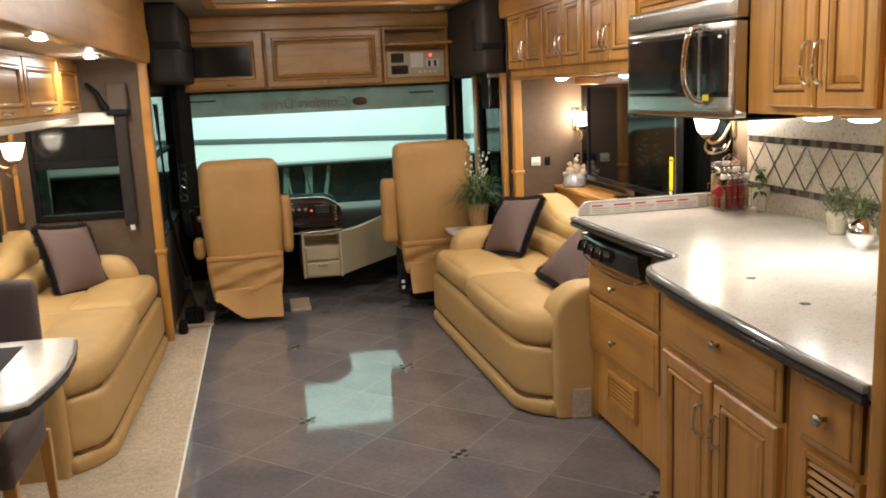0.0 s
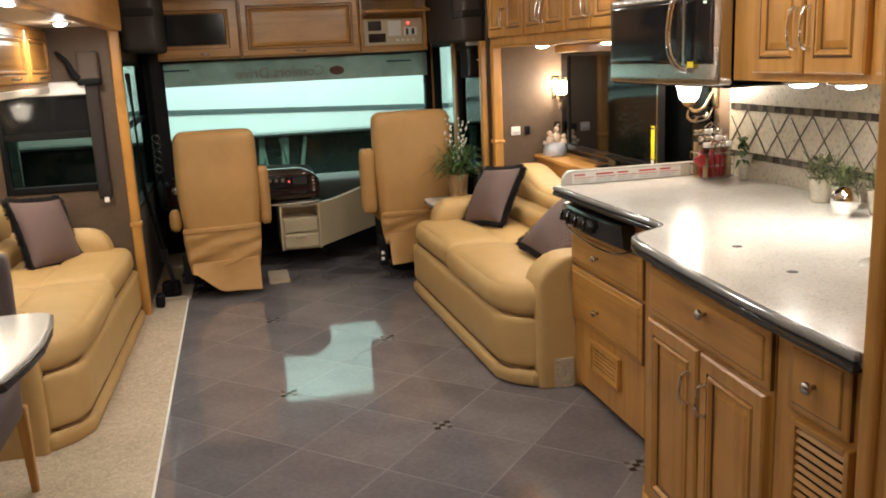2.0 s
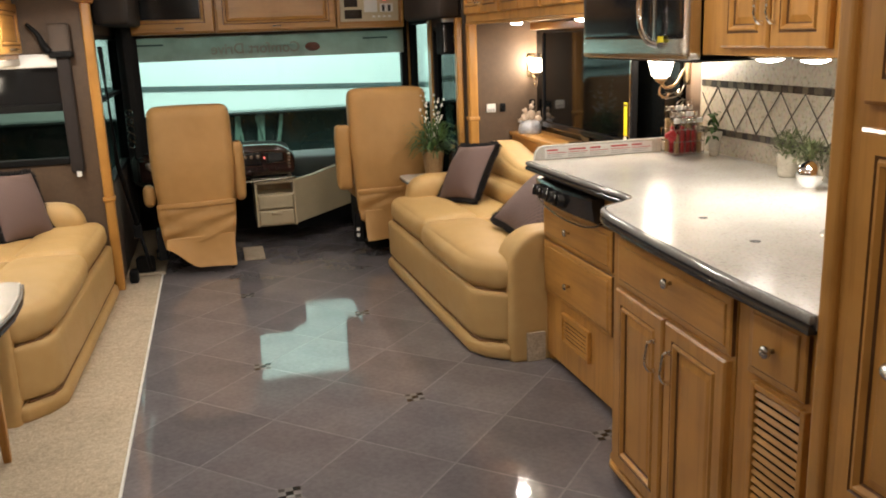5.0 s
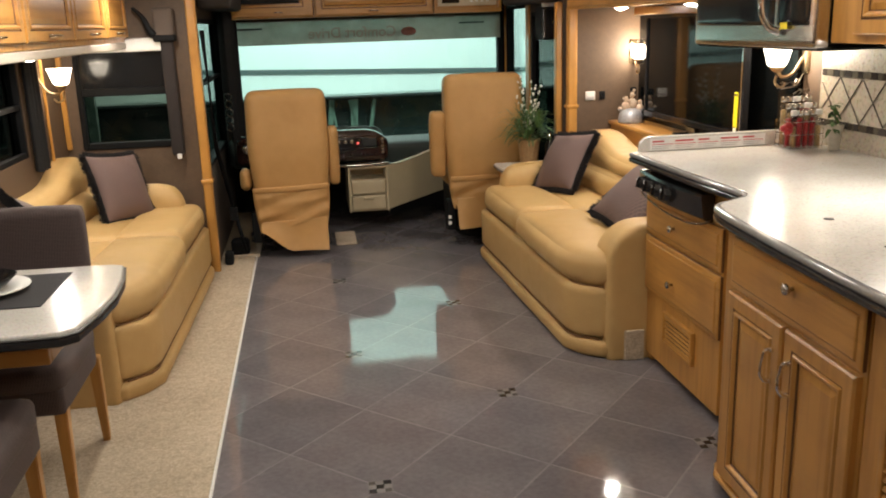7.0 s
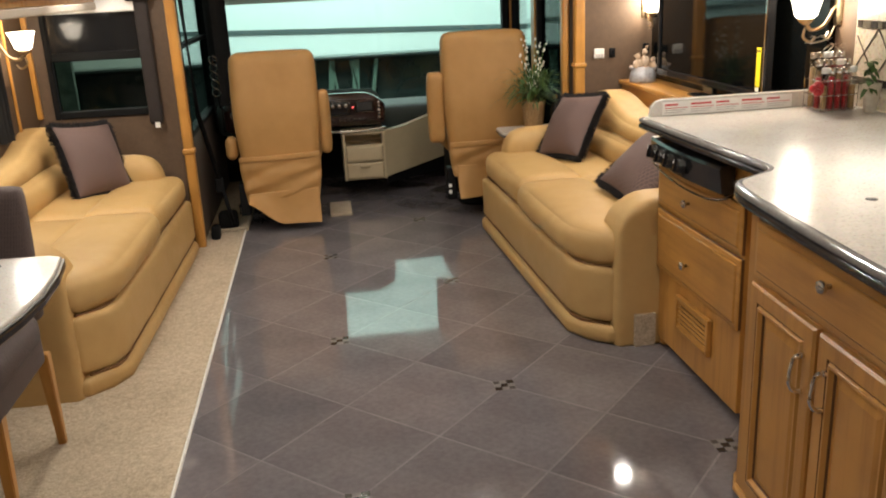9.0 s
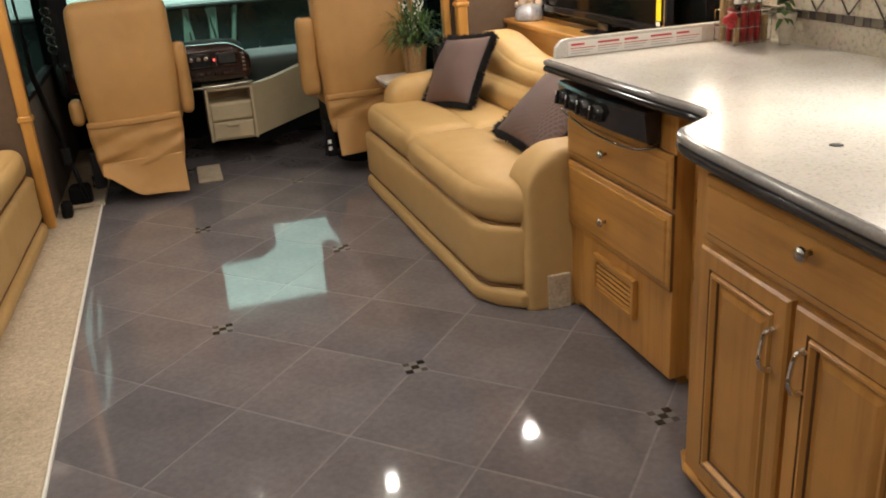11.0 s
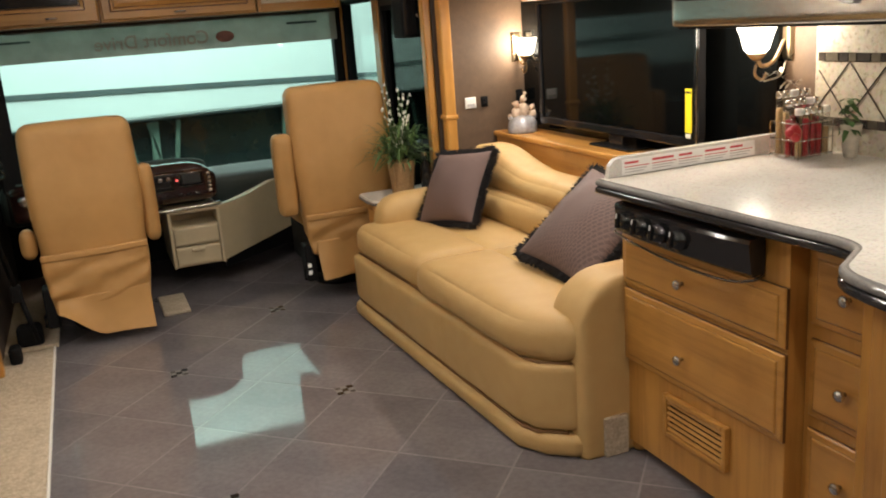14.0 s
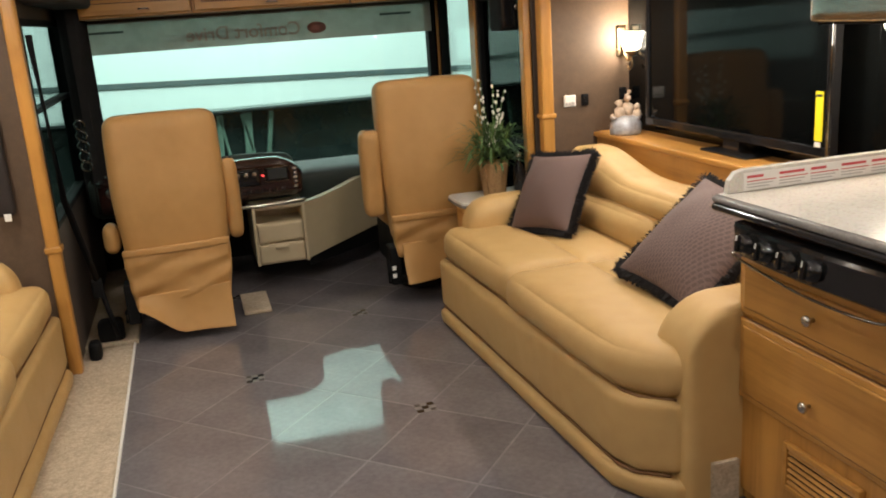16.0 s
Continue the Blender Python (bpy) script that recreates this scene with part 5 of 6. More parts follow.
rg = thing("ring_holder", (-0.53, 5.88, 0.70), "stack of small chrome rings at the driver's pillar", "ornament")
part("stem", tube([(-0.53, 6.06, 0.66), (-0.53, 5.90, 0.69), (-0.53, 5.80, 1.03)], 0.006), black_matt, rg)
for k in range(5):
    c = Vector((-0.53, 5.79, 0.80 + 0.052 * k))
    part("ring", tube([c + Vector((0.024 * math.cos(t), -0.012 * math.sin(t), 0.024 * math.sin(t))) for t in [2 * math.pi * q / 16 for q in range(17)]], 0.0055, 6), dark_chrome, rg)


# ---- drapes and valances of the cab ----
def drape(x0, x1, y0, y1, z0, z1, folds):
    n = folds * 8
    pts = []
    for i in range(n + 1):
        t = i / n
        off = 0.5 + 0.5 * math.sin(t * folds * 2 * math.pi)
        pts.append((x0 + (x1 - x0) * off, y0 + (y1 - y0) * t))
    back = [(x0 + (x1 - x0) * (0.5 + 0.5 * math.sin(i / n * folds * 2 * math.pi)) + 0.006, y0 + (y1 - y0) * i / n) for i in range(n, -1, -1)]
    bm = prism(pts + back, z0, z1)
    bmesh.ops.recalc_face_normals(bm, faces=bm.faces[:])
    return bm


single("cab_curtain", drape(BL + 0.03, BL + 0.13, 6.05, 6.62, 0.50, 1.62, 6), dark_cloth, "black cab curtain gathered at the windscreen pillar", "curtain")
vl = thing("padded_valance", (-0.5, 5.5, 1.56), "dark brown padded valance with a black band over the driver's window", "valance")
part("body", rbox(BL + 0.01, -0.41, 5.14, 6.16, 1.57, CEIL - 0.004, 0.03, 8), simple("dark_brown_padded_vinyl", (0.016, 0.011, 0.009), 0.7, scale=200, bumpy=0.3), vl)
part("band", rbox(BL + 0.008, -0.405, 5.135, 6.163, 1.77, 1.82, 0.008, 8), dark_cloth, vl, "black cloth band")
vr = thing("padded_valance", (1.6, 5.6, 1.56), "taupe padded valance with a black scalloped band over the entry", "valance")
part("body", rbox(1.46, BR - 0.004, 5.10, 6.16, 1.55, CEIL - 0.004, 0.03, 8), simple("brown_padded_vinyl", (0.032, 0.022, 0.018), 0.7, scale=200, bumpy=0.3), vr)
part("band", joined(rbox(1.452, BR, 5.095, 5.30, 1.70, 1.745, 0.008, 6), rbox(1.452, BR, 5.30, 5.38, 1.70, 1.90, 0.008, 6)), dark_cloth, vr, "black scalloped band")
mn = thing("side_monitor", (1.57, 5.35, 1.28), "small black monitor hung beside the entry", "monitor")
part("case", rbox(1.512, 1.606, 5.236, 5.40, 1.318, 1.524, 0.010, 6), black_matt, mn)
part("screen", box(1.520, 1.584, 5.2335, 5.2358, 1.335, 1.510, 0), black_gloss, mn, "dark glass face")
part("card", box(1.510, 1.604, 5.228, 5.232, 1.526, 1.628, 0), paper, mn, "white card")
part("knob", moved(lathe([(0.012, 0), (0.014, 0.008), (0.006, 0.012)], seg=14), Matrix.Translation((1.596, 5.236, 1.43)) @ Matrix.Rotation(radians(90), 4, "X")), chrome, mn)
structure("trim_entry", joined(box(BR - 0.018, BR - 0.003, 5.88, 5.98, 0.0, 1.60, 0.008), box(BR - 0.018, BR - 0.003, 6.64, 6.66, 0.0, 1.60, 0.008), box(BR - 0.018, BR - 0.003, 5.98, 6.64, 1.56, 1.60, 0.008),
                              box(BR - 0.045, BR - 0.003, 5.085, 5.14, 0.0, 1.55, 0.008)), wood_z, "maple casing round the entry windows", "trim")

vw = thing("window_valance", (-0.76, 4.98, 0.74), "dark brown padded window valance with a curved black wing", "valance")
part("leg", rbox(-0.808, -0.738, YE - 0.062, YE - 0.004, 0.74, 1.42, 0.014, 8), simple("dark_chocolate_vinyl", (0.018, 0.012, 0.011), 0.8, scale=200, bumpy=0.3), vw)
part("cap", rbox(-0.835, -0.722, YE - 0.085, YE - 0.004, 1.405, 1.585, 0.018, 8), suede, vw, "taupe padded cap")
part("cap_band", rbox(-0.840, -0.717, YE - 0.09, YE - 0.003, 1.395, 1.435, 0.012, 8), black_matt, vw, "black band")
part("wing", tube(arc([(-0.83, YE - 0.075, 1.43), (-0.86, YE - 0.075, 1.47), (-0.885, YE - 0.075, 1.53), (-0.935, YE - 0.075, 1.585)], 6), [0.024 - 0.0008 * k for k in range(19)], 8), black_matt, vw, "curved black wing")

# ---- front overhead cabinets ----
OY = 6.20


def front_unit(x0, x1, label):
    c = thing("front_overhead_cabinet", ((x0 + x1) / 2, OY + 0.2, 1.51), label, "cabinet", "front overhead cabinets")
    return c


c = front_unit(-0.50, 0.09, "maple overhead cabinet with a small black television")
part("body", box(-0.545, 0.088, OY + 0.02, 6.66, 1.515, 1.935, 0.004), wood_x, c)
dd = part("face", moved(rings(0.615, 0.395, [(0, 0, 0), (0, 0.02, 0), (0.006, 0.026, 0), (0.062, 0.026, 0), (0.068, 0.020, 1), (0.085, 0.018, 0), (0.090, 0.006, 1)]), facing((-0.225, OY + 0.02, 1.724), -90)), [wood_x, glaze], c)
part("screen", box(-0.440, -0.010, OY + 0.006, OY + 0.0135, 1.618, 1.830, 0), black_gloss, dd, "black screen")
pull(-0.16, OY - 0.004, 1.555, -90, 0.055, dd, False)
c = front_unit(0.09, 0.965, "maple overhead cabinet with one wide flap door")
part("body", box(0.092, 0.963, OY + 0.02, 6.66, 1.515, 1.935, 0.004), wood_x, c)
dd = door_panel(c, "flap_door", (0.528, OY + 0.02, 1.724), 0.85, 0.395, -90, "raised", wood_x, 0.024)
pull(0.52, OY - 0.002, 1.552, -90, 0.06, dd, False)
c = front_unit(0.965, 1.47, "maple overhead cabinet with an open flap and a control panel")
part("body", joined(box(0.967, 0.985, OY, 6.66, 1.515, 1.935, 0.003), box(1.45, 1.47, OY, 6.66, 1.515, 1.935, 0.003), box(0.985, 1.45, OY + 0.05, 6.66, 1.546, 1.76, 0),
                    box(0.985, 1.45, OY, 6.66, 1.515, 1.545, 0.003), box(0.985, 1.45, OY, 6.66, 1.915, 1.935, 0.003), box(0.985, 1.45, 6.5, 6.66, 1.76, 1.915, 0)), wood_x, c)
part("open_flap", moved(raised_panel(0.50, 0.22, 0.02, 0.04), Matrix.Translation((1.235, OY - 0.08, 1.80)) @ Matrix.Rotation(radians(4), 4, "X")), [wood_x, glaze], c, "flap door hanging open")
cp = part("control_panel", box(1.0, 1.44, OY + 0.04, OY + 0.049, 1.565, 1.755, 0.002), cream_plastic, c, "beige control panel")
for x0, x1, z0, z1, mt in ((1.03, 1.13, 1.67, 1.74, black_gloss), (1.03, 1.16, 1.585, 1.65, black_gloss), (1.18, 1.28, 1.63, 1.74, white_plastic), (1.30, 1.40, 1.63, 1.69, white_plastic), (1.315, 1.335, 1.635, 1.68, black_ink), (1.36, 1.38, 1.635, 1.68, black_ink)):
    part("module", box(x0, x1, OY + 0.034 - (0.003 if mt is black_ink else 0), OY + 0.0395, z0, z1, 0.001), mt, cp)
part("red_lamp", box(1.325, 1.345, OY + 0.030, OY + 0.036, 1.712, 1.728, 0.002), red_led, cp, "red indicator")
for k in range(4):
    part("button", box(1.24 + 0.04 * k, 1.262 + 0.04 * k, OY + 0.034, OY + 0.0395, 1.59, 1.605, 0.001), white_plastic, cp)
structure("trim_front_cornice", box(-0.56, 1.52, OY + 0.03, 6.66, 1.937, CEIL - 0.002, 0.01), wood_x, "maple cornice above the front cabinets", "trim")

# lowered sun visor with the mirrored lettering
vs = thing("sun_visor", (0.48, 6.46, 1.31), "grey see-through sun visor with mirrored red and grey lettering", "sun visor")
part("film", box(-0.585, 1.55, 6.615, 6.620, 1.322, 1.505, 0), visor_film, vs)
part("roller", tube([(-0.585, 6.63, 1.512), (1.55, 6.63, 1.512)], 0.02, 12), suede, vs, "roller tube")
for x in (-0.50, 1.22):
    part("grip_bar", box(x, x + 0.2, 6.609, 6.614, 1.437, 1.450, 0.001), dash_green, vs)


def lettering(text, x, y, z, size, mirrored):
    cu = bpy.data.curves.new("lettering", "FONT")
    cu.body, cu.size, cu.extrude, cu.offset = text, size, 0.0008, 0.0016
    tmp = new("tmp_text", cu)
    bpy.context.view_layer.update()
    me = bpy.data.meshes.new_from_object(tmp.evaluated_get(bpy.context.evaluated_depsgraph_get()))
    bpy.data.objects.remove(tmp)
    bm = bmesh.new()
    bm.from_mesh(me)
    m = Matrix(((-1 if mirrored else 1, 0, 0, x), (0, 0, -1, y), (0, 1, 0, z), (0, 0, 0, 1)))
    bmesh.ops.transform(bm, matrix=m, verts=bm.verts[:])
    return bm


part("lettering", lettering("Comfort Drive", 0.722, 6.6135, 1.362, 0.111, True), simple("faded_brown_print", (0.24, 0.17, 0.14), 0.6), vs, "mirrored faded words")
part("emblem", joined(moved(lathe([(0.045, 0), (0.045, 0.001), (0.01, 0.001)], seg=24), Matrix.Translation((0.82, 6.614, 1.393)) @ Matrix.Rotation(radians(90), 4, "X") @ Matrix.Diagonal((1.3, 0.75, 1, 1))),), simple("faded_red_print", (0.30, 0.13, 0.11), 0.6), vs, "faded red emblem")

# ---- left wall units ----
LX = -1.0
for k, (y0, y1) in enumerate(((4.46, 4.995), (3.79, 4.44), (3.10, 3.77), (2.40, 3.08))):
    c = thing("overhead_cabinet", (-1.2, (y0 + y1) / 2, 1.385), "maple overhead cabinet above the sofa with a lit underside", "cabinet", "overhead cabinets over the carpet side")
    part("body", box(XL + 0.002, LX, y0 - 0.009, y1 + 0.009 if k else y1, 1.40, SOFFIT_L - 0.003, 0.003), wood_z, c)
    door_panel(c, "door", (LX, (y0 + y1) / 2, 1.56), y1 - y0, 0.27, 0, "raised", wood_y)
    pull(LX + 0.021, (y0 + y1) / 2, 1.45, 0, 0.12, c, False)
part_rail = thing("light_rail", (-1.2, 3.5, 1.36), "pale light rail under the overhead cabinets", "cabinet trim")
part("rail", box(XL + 0.002, LX + 0.004, 2.39, 5.0, 1.362, 1.398, 0.006), ceiling_vinyl, part_rail)
downlight(-1.22, 3.9, 1.362, 4, "small round puck lamp under the overhead cabinet", 0.035, "under-cabinet lamps")
structure("trim_window_left", box(XL + 0.002, XL + 0.016, 4.67, 4.69, 0.78, 1.36, 0.005), wood_z, "maple strip beside the wall lamp", "trim")
structure("trim_corner_left", box(XL + 0.002, XL + 0.03, YE - 0.03, YE - 0.002, 0.8, SOFFIT_L, 0.006), wood_z, "maple strip in the corner", "trim")
single("sofa_window_drape", drape(XL + 0.005, XL + 0.05, 4.32, 4.48, 0.78, 1.36, 3), dark_cloth, "dark brown drape beside the sofa window", "curtain")


# ---- wall lamps ----
def leaf_mesh(blades):
    """Blades: (root, direction, length, width, droop); each a bent tapered strip of four quads."""
    verts, faces = [], []
    for root, d, ln, w, droop in blades:
        d = Vector(d).normalized()
        side = d.cross(Vector((0, 0, 1)))
        side = side.normalized() if side.length > 1e-3 else Vector((1, 0, 0))
        o = len(verts)
        for k in range(5):
            t = k / 4
            p = Vector(root) + d * ln * t + Vector((0, 0, -droop * ln * t * t))
            ww = w * (0.35 + 1.3 * t) * (1 - t) ** 0.6 if t < 1 else 0.0004
            verts += [tuple(p - side * ww), tuple(p + side * ww + Vector((0, 0, 0.1 * ww)))]
        faces += [[o + 2 * k, o + 2 * k + 1, o + 2 * k + 3, o + 2 * k + 2] for k in range(4)]
    return put(verts, faces)


def sconce(x, y, z, out, label, reach=0.11, watts=9):
    """A frosted bell shade on a scrolled brass arm; out: plan angle away from the wall."""
    s = thing("wall_lamp", (x, y, z), label, "wall lamp", "wall lamps")
    a = radians(out)
    o = Vector((math.cos(a), math.sin(a), 0))
    side = Vector((-o.y, o.x, 0))
    w = Vector((x, y, z)) - o * reach
    k = reach / 0.16

    m = facing(w, out)
    part("wall_plate", moved(rings(0.055, 0.15, [(0, 0.001, 0), (0, 0.006, 0), (0.008, 0.014, 0), (0.018, 0.016, 0)]), m), gold, s)
    part("arm", tube(arc([w + o * 0.015, w + o * 0.07 * k + Vector((0, 0, -0.07)), w + o * 0.13 * k + Vector((0, 0, -0.085)), w + o * reach + Vector((0, 0, -0.055))], 8), 0.0075), gold, s, "curved brass arm")
    part("scroll", tube(arc([w + o * reach + Vector((0, 0, -0.075)), w + o * (reach + 0.005) + Vector((0, 0, -0.11)), w + o * (reach - 0.025) + Vector((0, 0, -0.13)), w + o * (reach - 0.045) + Vector((0, 0, -0.11))], 6), 0.005), gold, s)
    part("cup", lathe([(0.008, -0.066), (0.020, -0.058), (0.030, -0.046), (0.028, -0.040), (0.010, -0.038)], x, y, z), gold, s)
    part("shade", lathe([(0.026, -0.042), (0.040, -0.030), (0.047, -0.004), (0.055, 0.024), (0.064, 0.044), (0.061, 0.044), (0.052, 0.024), (0.044, -0.004), (0.036, -0.028), (0.012, -0.036)], x, y, z, 28), shade_glow, s, "lit frosted glass shade").visible_shadow = False
    lamp("wall_bulb", "POINT", Matrix.Translation((x, y, z + 0.015)), watts, WARM, 0.03)
    return s


sconce(2.045, 4.915, 1.234, -90, "lit brass wall lamp with a frosted bell shade beside the television")
kl = sconce(1.985, 3.19, 1.264, 180, "lit scrolled brass wall lamp with frosted shade over the worktop", 0.135)
rng = random.Random(3)
lv = []
for k in range(22):
    t = k / 21
    lv.append(((2.0 + 0.09 * t, 3.17 - 0.05 * t, 1.135 + 0.02 * math.sin(5 * t)), (rng.uniform(-1, 1), rng.uniform(-1, 0.3), rng.uniform(-0.3, 0.9)), rng.uniform(0.025, 0.045), rng.uniform(0.004, 0.008), 0.3))
part("leaf_ornament", leaf_mesh(lv), silver_leaf, kl, "silvered metal leaf spray")
part("leaf_stem", tube(arc([(2.10, 3.18, 1.19), (2.06, 3.16, 1.145), (2.0, 3.17, 1.13)], 6), 0.003, 6), silver_leaf, kl)
sconce(-1.27, 4.565, 1.237, 0, "lit brass wall lamp with frosted shade by the sofa window", 0.13, 5)


# ---- dining table and chairs ----
tb = thing("dining_table", (-1.0, 2.1, 0), "cream stone-topped dining table with a black edge and maple apron", "table")
tpts = [(XL + 0.004, 1.79), (-0.64, 1.80), (-0.600, 1.83), (-0.575, 1.98), (-0.565, 2.12), (-0.575, 2.28), (-0.598, 2.425), (-0.63, 2.445), (XL + 0.004, 2.47)]
tin = [(x - 0.006 if x > -1.2 else x, y + (0.006 if y < 2.1 else -0.006)) for x, y in tpts]
part("tabletop", prism(tin, 0.722, 0.752, 0.006, 3), granite, tb)
part("edge_band", prism(tpts, 0.712, 0.738, 0.008, 3), edge_black, tb, "black polished edge")
part("edge_line", prism([(x + 0.001 if x > -1.2 else x, y) for x, y in tpts], 0.7385, 0.7425, 0.001, 1), edge_grey, tb, "grey line along the edge")
part("apron", joined(box(XL + 0.004, -0.69, 1.87, 1.892, 0.645, 0.711, 0.004), box(XL + 0.004, -0.69, 2.33, 2.352, 0.645, 0.711, 0.004), box(-0.712, -0.69, 1.892, 2.33, 0.645, 0.711, 0.004)), wood_x, tb)
part("pedestal", joined(box(-1.25, -1.10, 2.03, 2.17, 0.03, 0.711, 0.02), box(-1.33, -1.02, 1.95, 2.25, 0.008, 0.032, 0.01)), wood_z, tb)
single("placemat", box(-1.12, -0.742, 2.03, 2.365, 0.7525, 0.7555, 0.001), simple("dark_woven_placemat", (0.026, 0.024, 0.026), 0.8, scale=300, vary=0.35, bumpy=0.6), "dark woven placemat on the table", "placemat")
bw = thing("bowl", (-0.93, 2.20, 0.756), "white plate with a dark bowl on the placemat", "dish")
part("plate", lathe([(0.05, 0.0), (0.075, 0.004), (0.115, 0.014), (0.114, 0.017), (0.07, 0.007), (0.01, 0.006)], -0.93, 2.20, 0.756, 36), white_plastic, bw)
part("dish", lathe([(0.03, 0.008), (0.05, 0.016), (0.082, 0.046), (0.080, 0.047), (0.045, 0.02), (0.01, 0.014)], -0.93, 2.20, 0.756, 36), stud_black, bw, "dark bowl")


def tapered(top_at, foot, r0, r1):
    """A square leg that narrows towards its foot."""
    q = [(-1, -1), (1, -1), (1, 1), (-1, 1)]
    bm = put([(foot[0] + a * r1, foot[1] + b * r1, foot[2]) for a, b in q] + [(top_at[0] + a * r0, top_at[1] + b * r0, top_at[2]) for a, b in q],
             [[3, 2, 1, 0], [4, 5, 6, 7], [0, 1, 5, 4], [1, 2, 6, 5], [2, 3, 7, 6], [3, 0, 4, 7]])
    bmesh.ops.bevel(bm, geom=bm.edges[:], offset=0.003, segments=2, affect="EDGES")
    return bm


def dining_chair(x0, x1, yb, s, label):
    """Back at yb; the seat reaches s * 0.45 from it."""
    c = thing("dining_chair", ((x0 + x1) / 2, yb, 0), label, "chair", "chairs at the table")
    ya, yf = min(yb, yb + s * 0.44), max(yb, yb + s * 0.44)

    def rake(p):
        p.y -= s * 0.03 * ease(0.5, 0.9, p.z)
        return p

    part("backrest", rbox(x0, x1, min(yb, yb - s * 0.065), max(yb, yb - s * 0.065), 0.46, 0.885, 0.022, 10, 0.004, rake), chair_cloth, c)
    part("seat", rbox(x0, x1, ya, yf, 0.40, 0.495, 0.03, 10, 0.012), chair_cloth, c)
    part("skirt", rbox(x0 + 0.004, x1 - 0.004, ya + 0.004, yf - 0.004, 0.33, 0.42, 0.012, 6), chair_cloth, c, "upholstered seat rail")
    for x in (x0 + 0.025, x1 - 0.025):
        for y, sp in ((yb - s * 0.03, -s * 0.03), (yb + s * 0.40, s * 0.01)):
            part("leg", tapered((x, y, 0.345), (x, y + sp, 0.0), 0.020, 0.012), wood_z, c, "tapered maple leg")
    return c


dining_chair(-1.24, -0.79, 2.705, -1, "purple brown upholstered dining chair pushed under the table end")
dining_chair(-1.26, -0.80, 1.62, 1, "purple brown upholstered dining chair facing the table")

# ---- side table, plant and switch plates by the entry ----
stb = thing("side_table", (1.36, 5.12, 0), "small maple side table with a grey stone top", "table")
part("top", prism([(1.20, 4.965), (1.58, 4.965), (1.58, 5.235), (1.20, 5.235), (1.18, 5.21), (1.175, 5.10), (1.18, 4.99)], 0.522, 0.545, 0.006, 3), granite, stb)
part("edge_band", prism([(1.197, 4.962), (1.582, 4.962), (1.582, 5.238), (1.197, 5.238), (1.177, 5.21), (1.172, 5.10), (1.177, 4.99)], 0.517, 0.534, 0.004, 2), edge_grey, stb)
part("body", box(1.225, 1.57, 4.98, 5.22, 0.0, 0.516, 0.005), wood_z, stb)
door_panel(stb, "drawer", (1.225, 5.10, 0.42), 0.20, 0.15, 180, "slab", wood_y, 0.014)

pl = thing("potted_plant", (1.37, 5.10, 0.545), "green fern with white blossom sprays in a woven basket", "plant")
rng = random.Random(11)
px, py = 1.385, 5.09


def basket_bm(x, y, z, r0, r1, h):
    prof = []
    for k in range(25):
        t = k / 24
        prof.append((r0 + (r1 - r0) * t + (0.0065 if k % 2 else -0.004), h * t))
    return lathe(prof + [(r1 - 0.008, h), (r1 - 0.012, h - 0.02), (0.005, h - 0.02)], x, y, z, 20)


part("basket", basket_bm(px, py, 0.545, 0.050, 0.068, 0.165), wicker_m, pl, "woven brown basket")
for k in range(10):
    a = 2 * math.pi * k / 10
    part("basket_cane", tube([(px + 0.052 * math.cos(a), py + 0.052 * math.sin(a), 0.547), (px + 0.071 * math.cos(a), py + 0.071 * math.sin(a), 0.712)], 0.004, 6), wicker_m, pl)
bl = []
for k in range(320):
    a, e = rng.uniform(0, 2 * math.pi), rng.uniform(0.25, 1.45)
    rr = rng.uniform(0, 0.12)
    root = (px + rr * math.cos(a), py + rr * math.sin(a), 0.70 + rng.uniform(0, 0.17))
    bl.append((root, (math.cos(a) * math.cos(e), math.sin(a) * math.cos(e), math.sin(e)), rng.uniform(0.06, 0.17), rng.uniform(0.004, 0.010), rng.uniform(0.3, 0.9)))
part("foliage", leaf_mesh(bl), leaf_m, pl, "dense dark green leaves")
bl = []
for k in range(40):
    a, e = rng.uniform(0, 2 * math.pi), rng.uniform(0.5, 1.2)
    bl.append(((px, py, 0.72), (math.cos(a) * math.cos(e), math.sin(a) * math.cos(e), math.sin(e)), rng.uniform(0.18, 0.30), 0.0035, rng.uniform(0.3, 0.8)))
part("grass_blades", leaf_mesh(bl), leaf_m, pl, "long thin blades")
for k in range(7):
    a = rng.uniform(0, 2 * math.pi)
    tip = Vector((px + rng.uniform(-0.13, 0.10), py + 0.05 * math.sin(a), 0.99 + rng.uniform(-0.08, 0.13)))
    st = arc([(px + 0.02 * math.cos(a), py + 0.02 * math.sin(a), 0.72), (px + 0.4 * (tip.x - px), py + 0.4 * (tip.y - py), 0.86), tip], 7)
    stem = part("flower_stem", tube(st, 0.0022, 5), leaf_m, pl)
    bms = []
    for q in range(11):
        p = st[-1 - q] if q < len(st) - 2 else st[2]
        c0 = Vector(p) + Vector((rng.uniform(-0.010, 0.010), rng.uniform(-0.010, 0.010), rng.uniform(-0.012, 0.012)))
        b = bmesh.new()
        bmesh.ops.create_icosphere(b, subdivisions=1, radius=rng.uniform(0.0045, 0.0080))
        bms.append(moved(b, Matrix.Translation(c0) @ Matrix.Diagonal((1, 1, 1.5, 1))))
    part("blossom", joined(*bms), petal, stem, "white buds")

